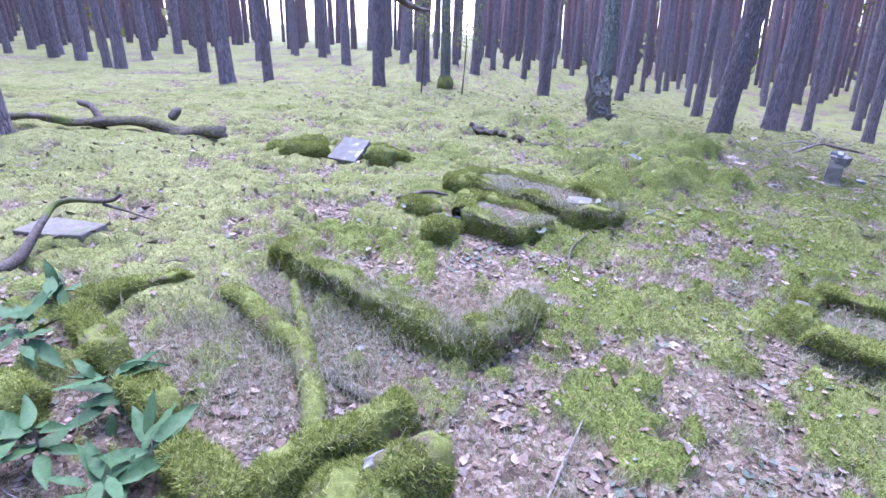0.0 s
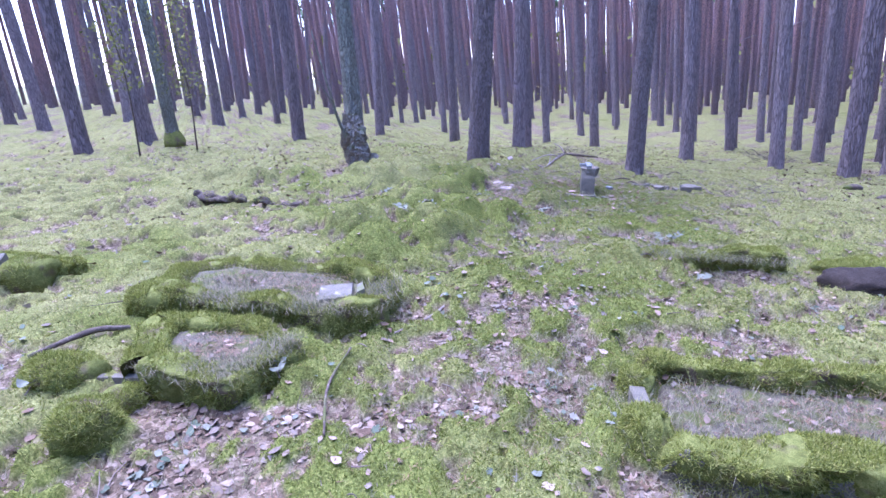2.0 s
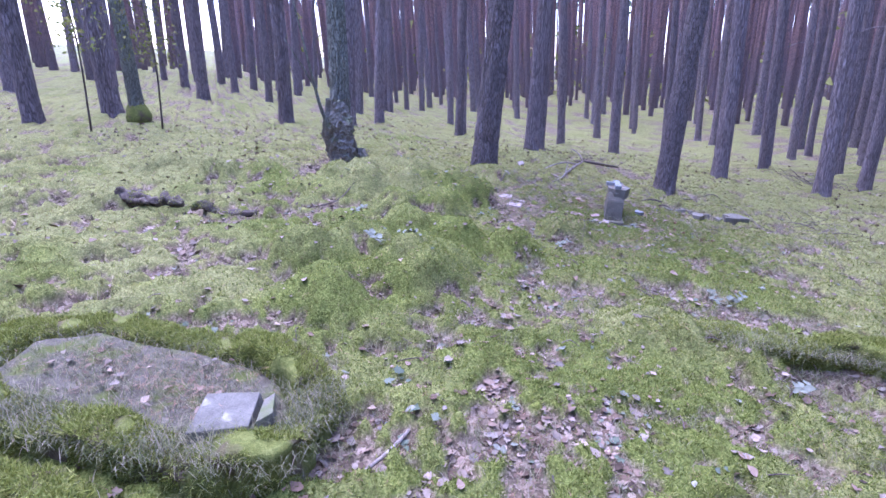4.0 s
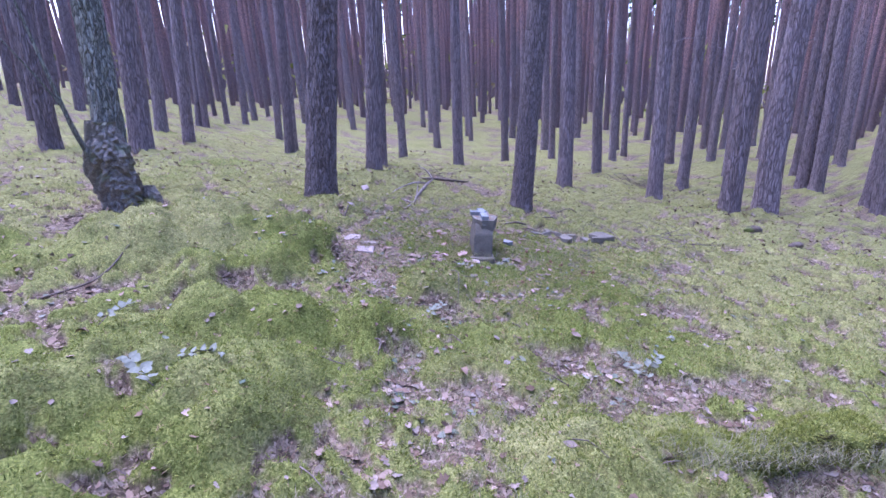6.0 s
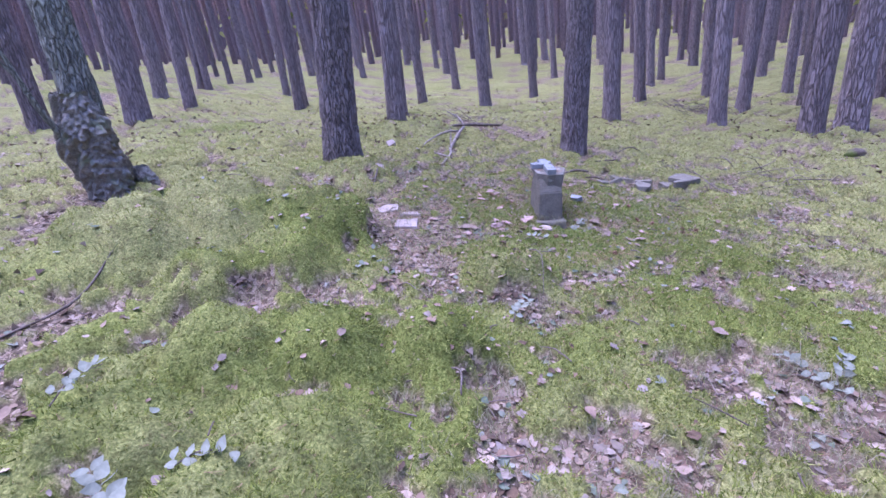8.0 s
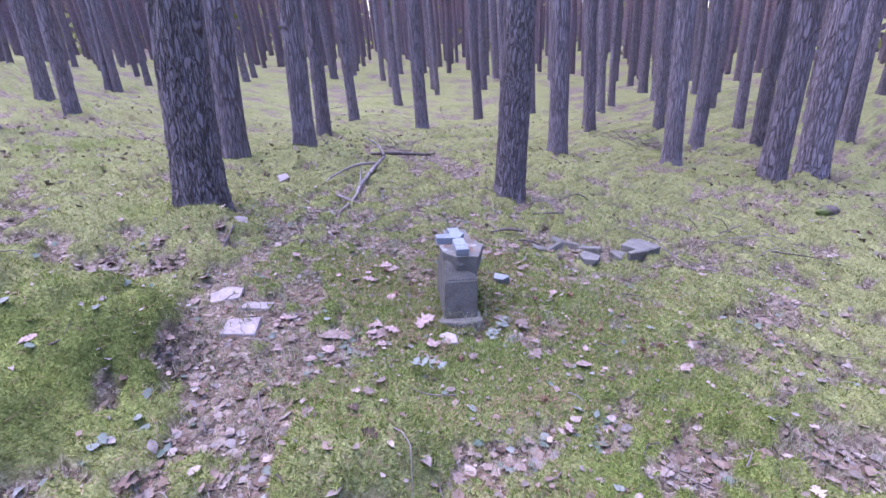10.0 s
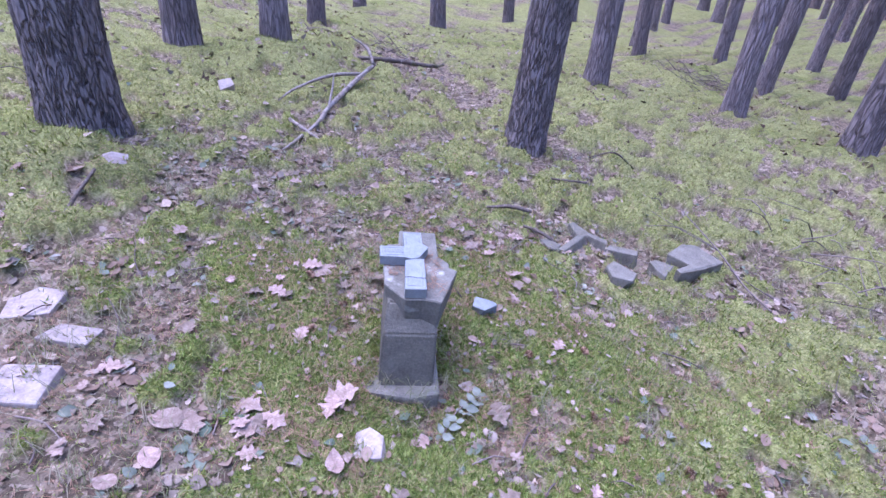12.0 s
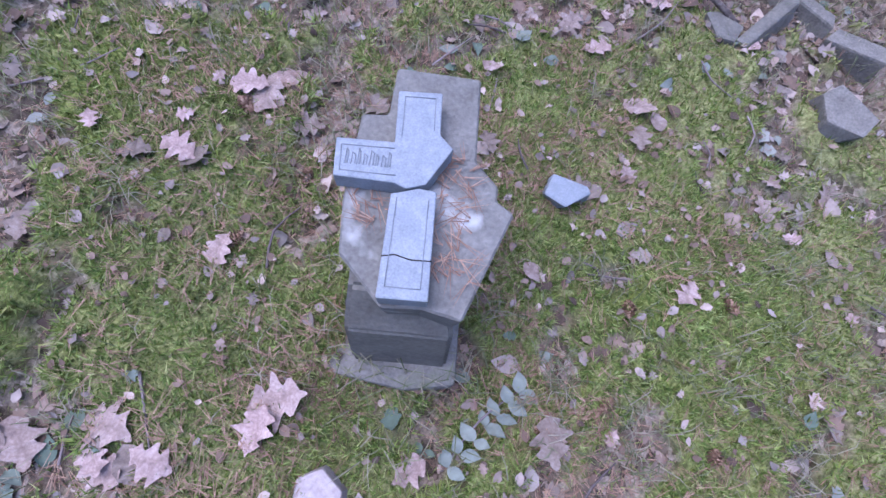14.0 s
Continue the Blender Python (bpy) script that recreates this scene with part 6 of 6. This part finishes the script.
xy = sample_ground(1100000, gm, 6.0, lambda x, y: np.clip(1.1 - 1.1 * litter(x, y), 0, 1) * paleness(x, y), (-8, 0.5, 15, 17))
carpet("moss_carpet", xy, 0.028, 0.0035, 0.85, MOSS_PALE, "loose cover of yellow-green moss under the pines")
xy = sample_ground(42000, gm, 9.0, lambda x, y: (0.2 + 0.8 * (vnoise(x * 0.9, y * 0.9, 47) > 0.5)) * np.clip(stretch_distance(x, y) / 2 - 1.5, 0, 1), (-10, 3, 20, 24))
v, f = blades(on_ground(xy, 0.012), gm.normal(0, 1, (len(xy), 3)) * (1, 1, 0.25), 0.055, 0.020, 0.2, gm)
tagged(new("leaf_litter", mesh_of("leaf_litter", v, f, LEAF_DRY, False)), "pale dry leaves scattered under the pines", "leaf litter", kind="stuff")
xy = np.column_stack([gm.normal(6.1, 0.95, 1700), gm.normal(7.95, 0.9, 1700)])
litter_of("leaf_crumbs", xy, 0.010 + 0.022 * gm.random(len(xy)), LEAF_DRY, "crumbled dry leaf bits round the headstone", gm, 0.010)
cover = thing("sparse_grass", 0, 0, 0, "thin dry grass blades standing in the moss", "grass", kind="stuff")
long_grass("blades", sample_ground(60000, gm, 2.4, lambda x, y: 0.10 + 0.35 * litter(x, y) + 0.35 * (vnoise(x * 1.5, y * 1.5, 61) > 0.5)), 52000, 0.065, cover, 62, spread=0.02)
pcs = []
for x, y in sample_ground(2600, gm, 3.0, lambda x, y: 0.25 + 0.5 * litter(x, y)):
    a, ln, z = gm.random() * 6.283, 0.06 + 0.22 * gm.random() ** 2, gz(x, y) + 0.012
    d, s = np.array([math.cos(a), math.sin(a), 0]), gm.normal(0, 0.12)
    e = np.array([-d[1], d[0], 0]) * s * ln
    p = np.array([x, y, z])
    q = [p, p + d * ln * 0.5 + e + (0, 0, 0.01), p + d * ln]
    q[2][2] = gz(q[2][0], q[2][1]) + 0.010
    pcs.append(tube(q, [0.0035, 0.003, 0.0015], 4, per=2, caps=False))
v, f = joined(pcs)
tagged(new("twigs", mesh_of("twigs", v, f, TWIG)), "small dead twigs strewn over the floor", "twigs", kind="stuff")
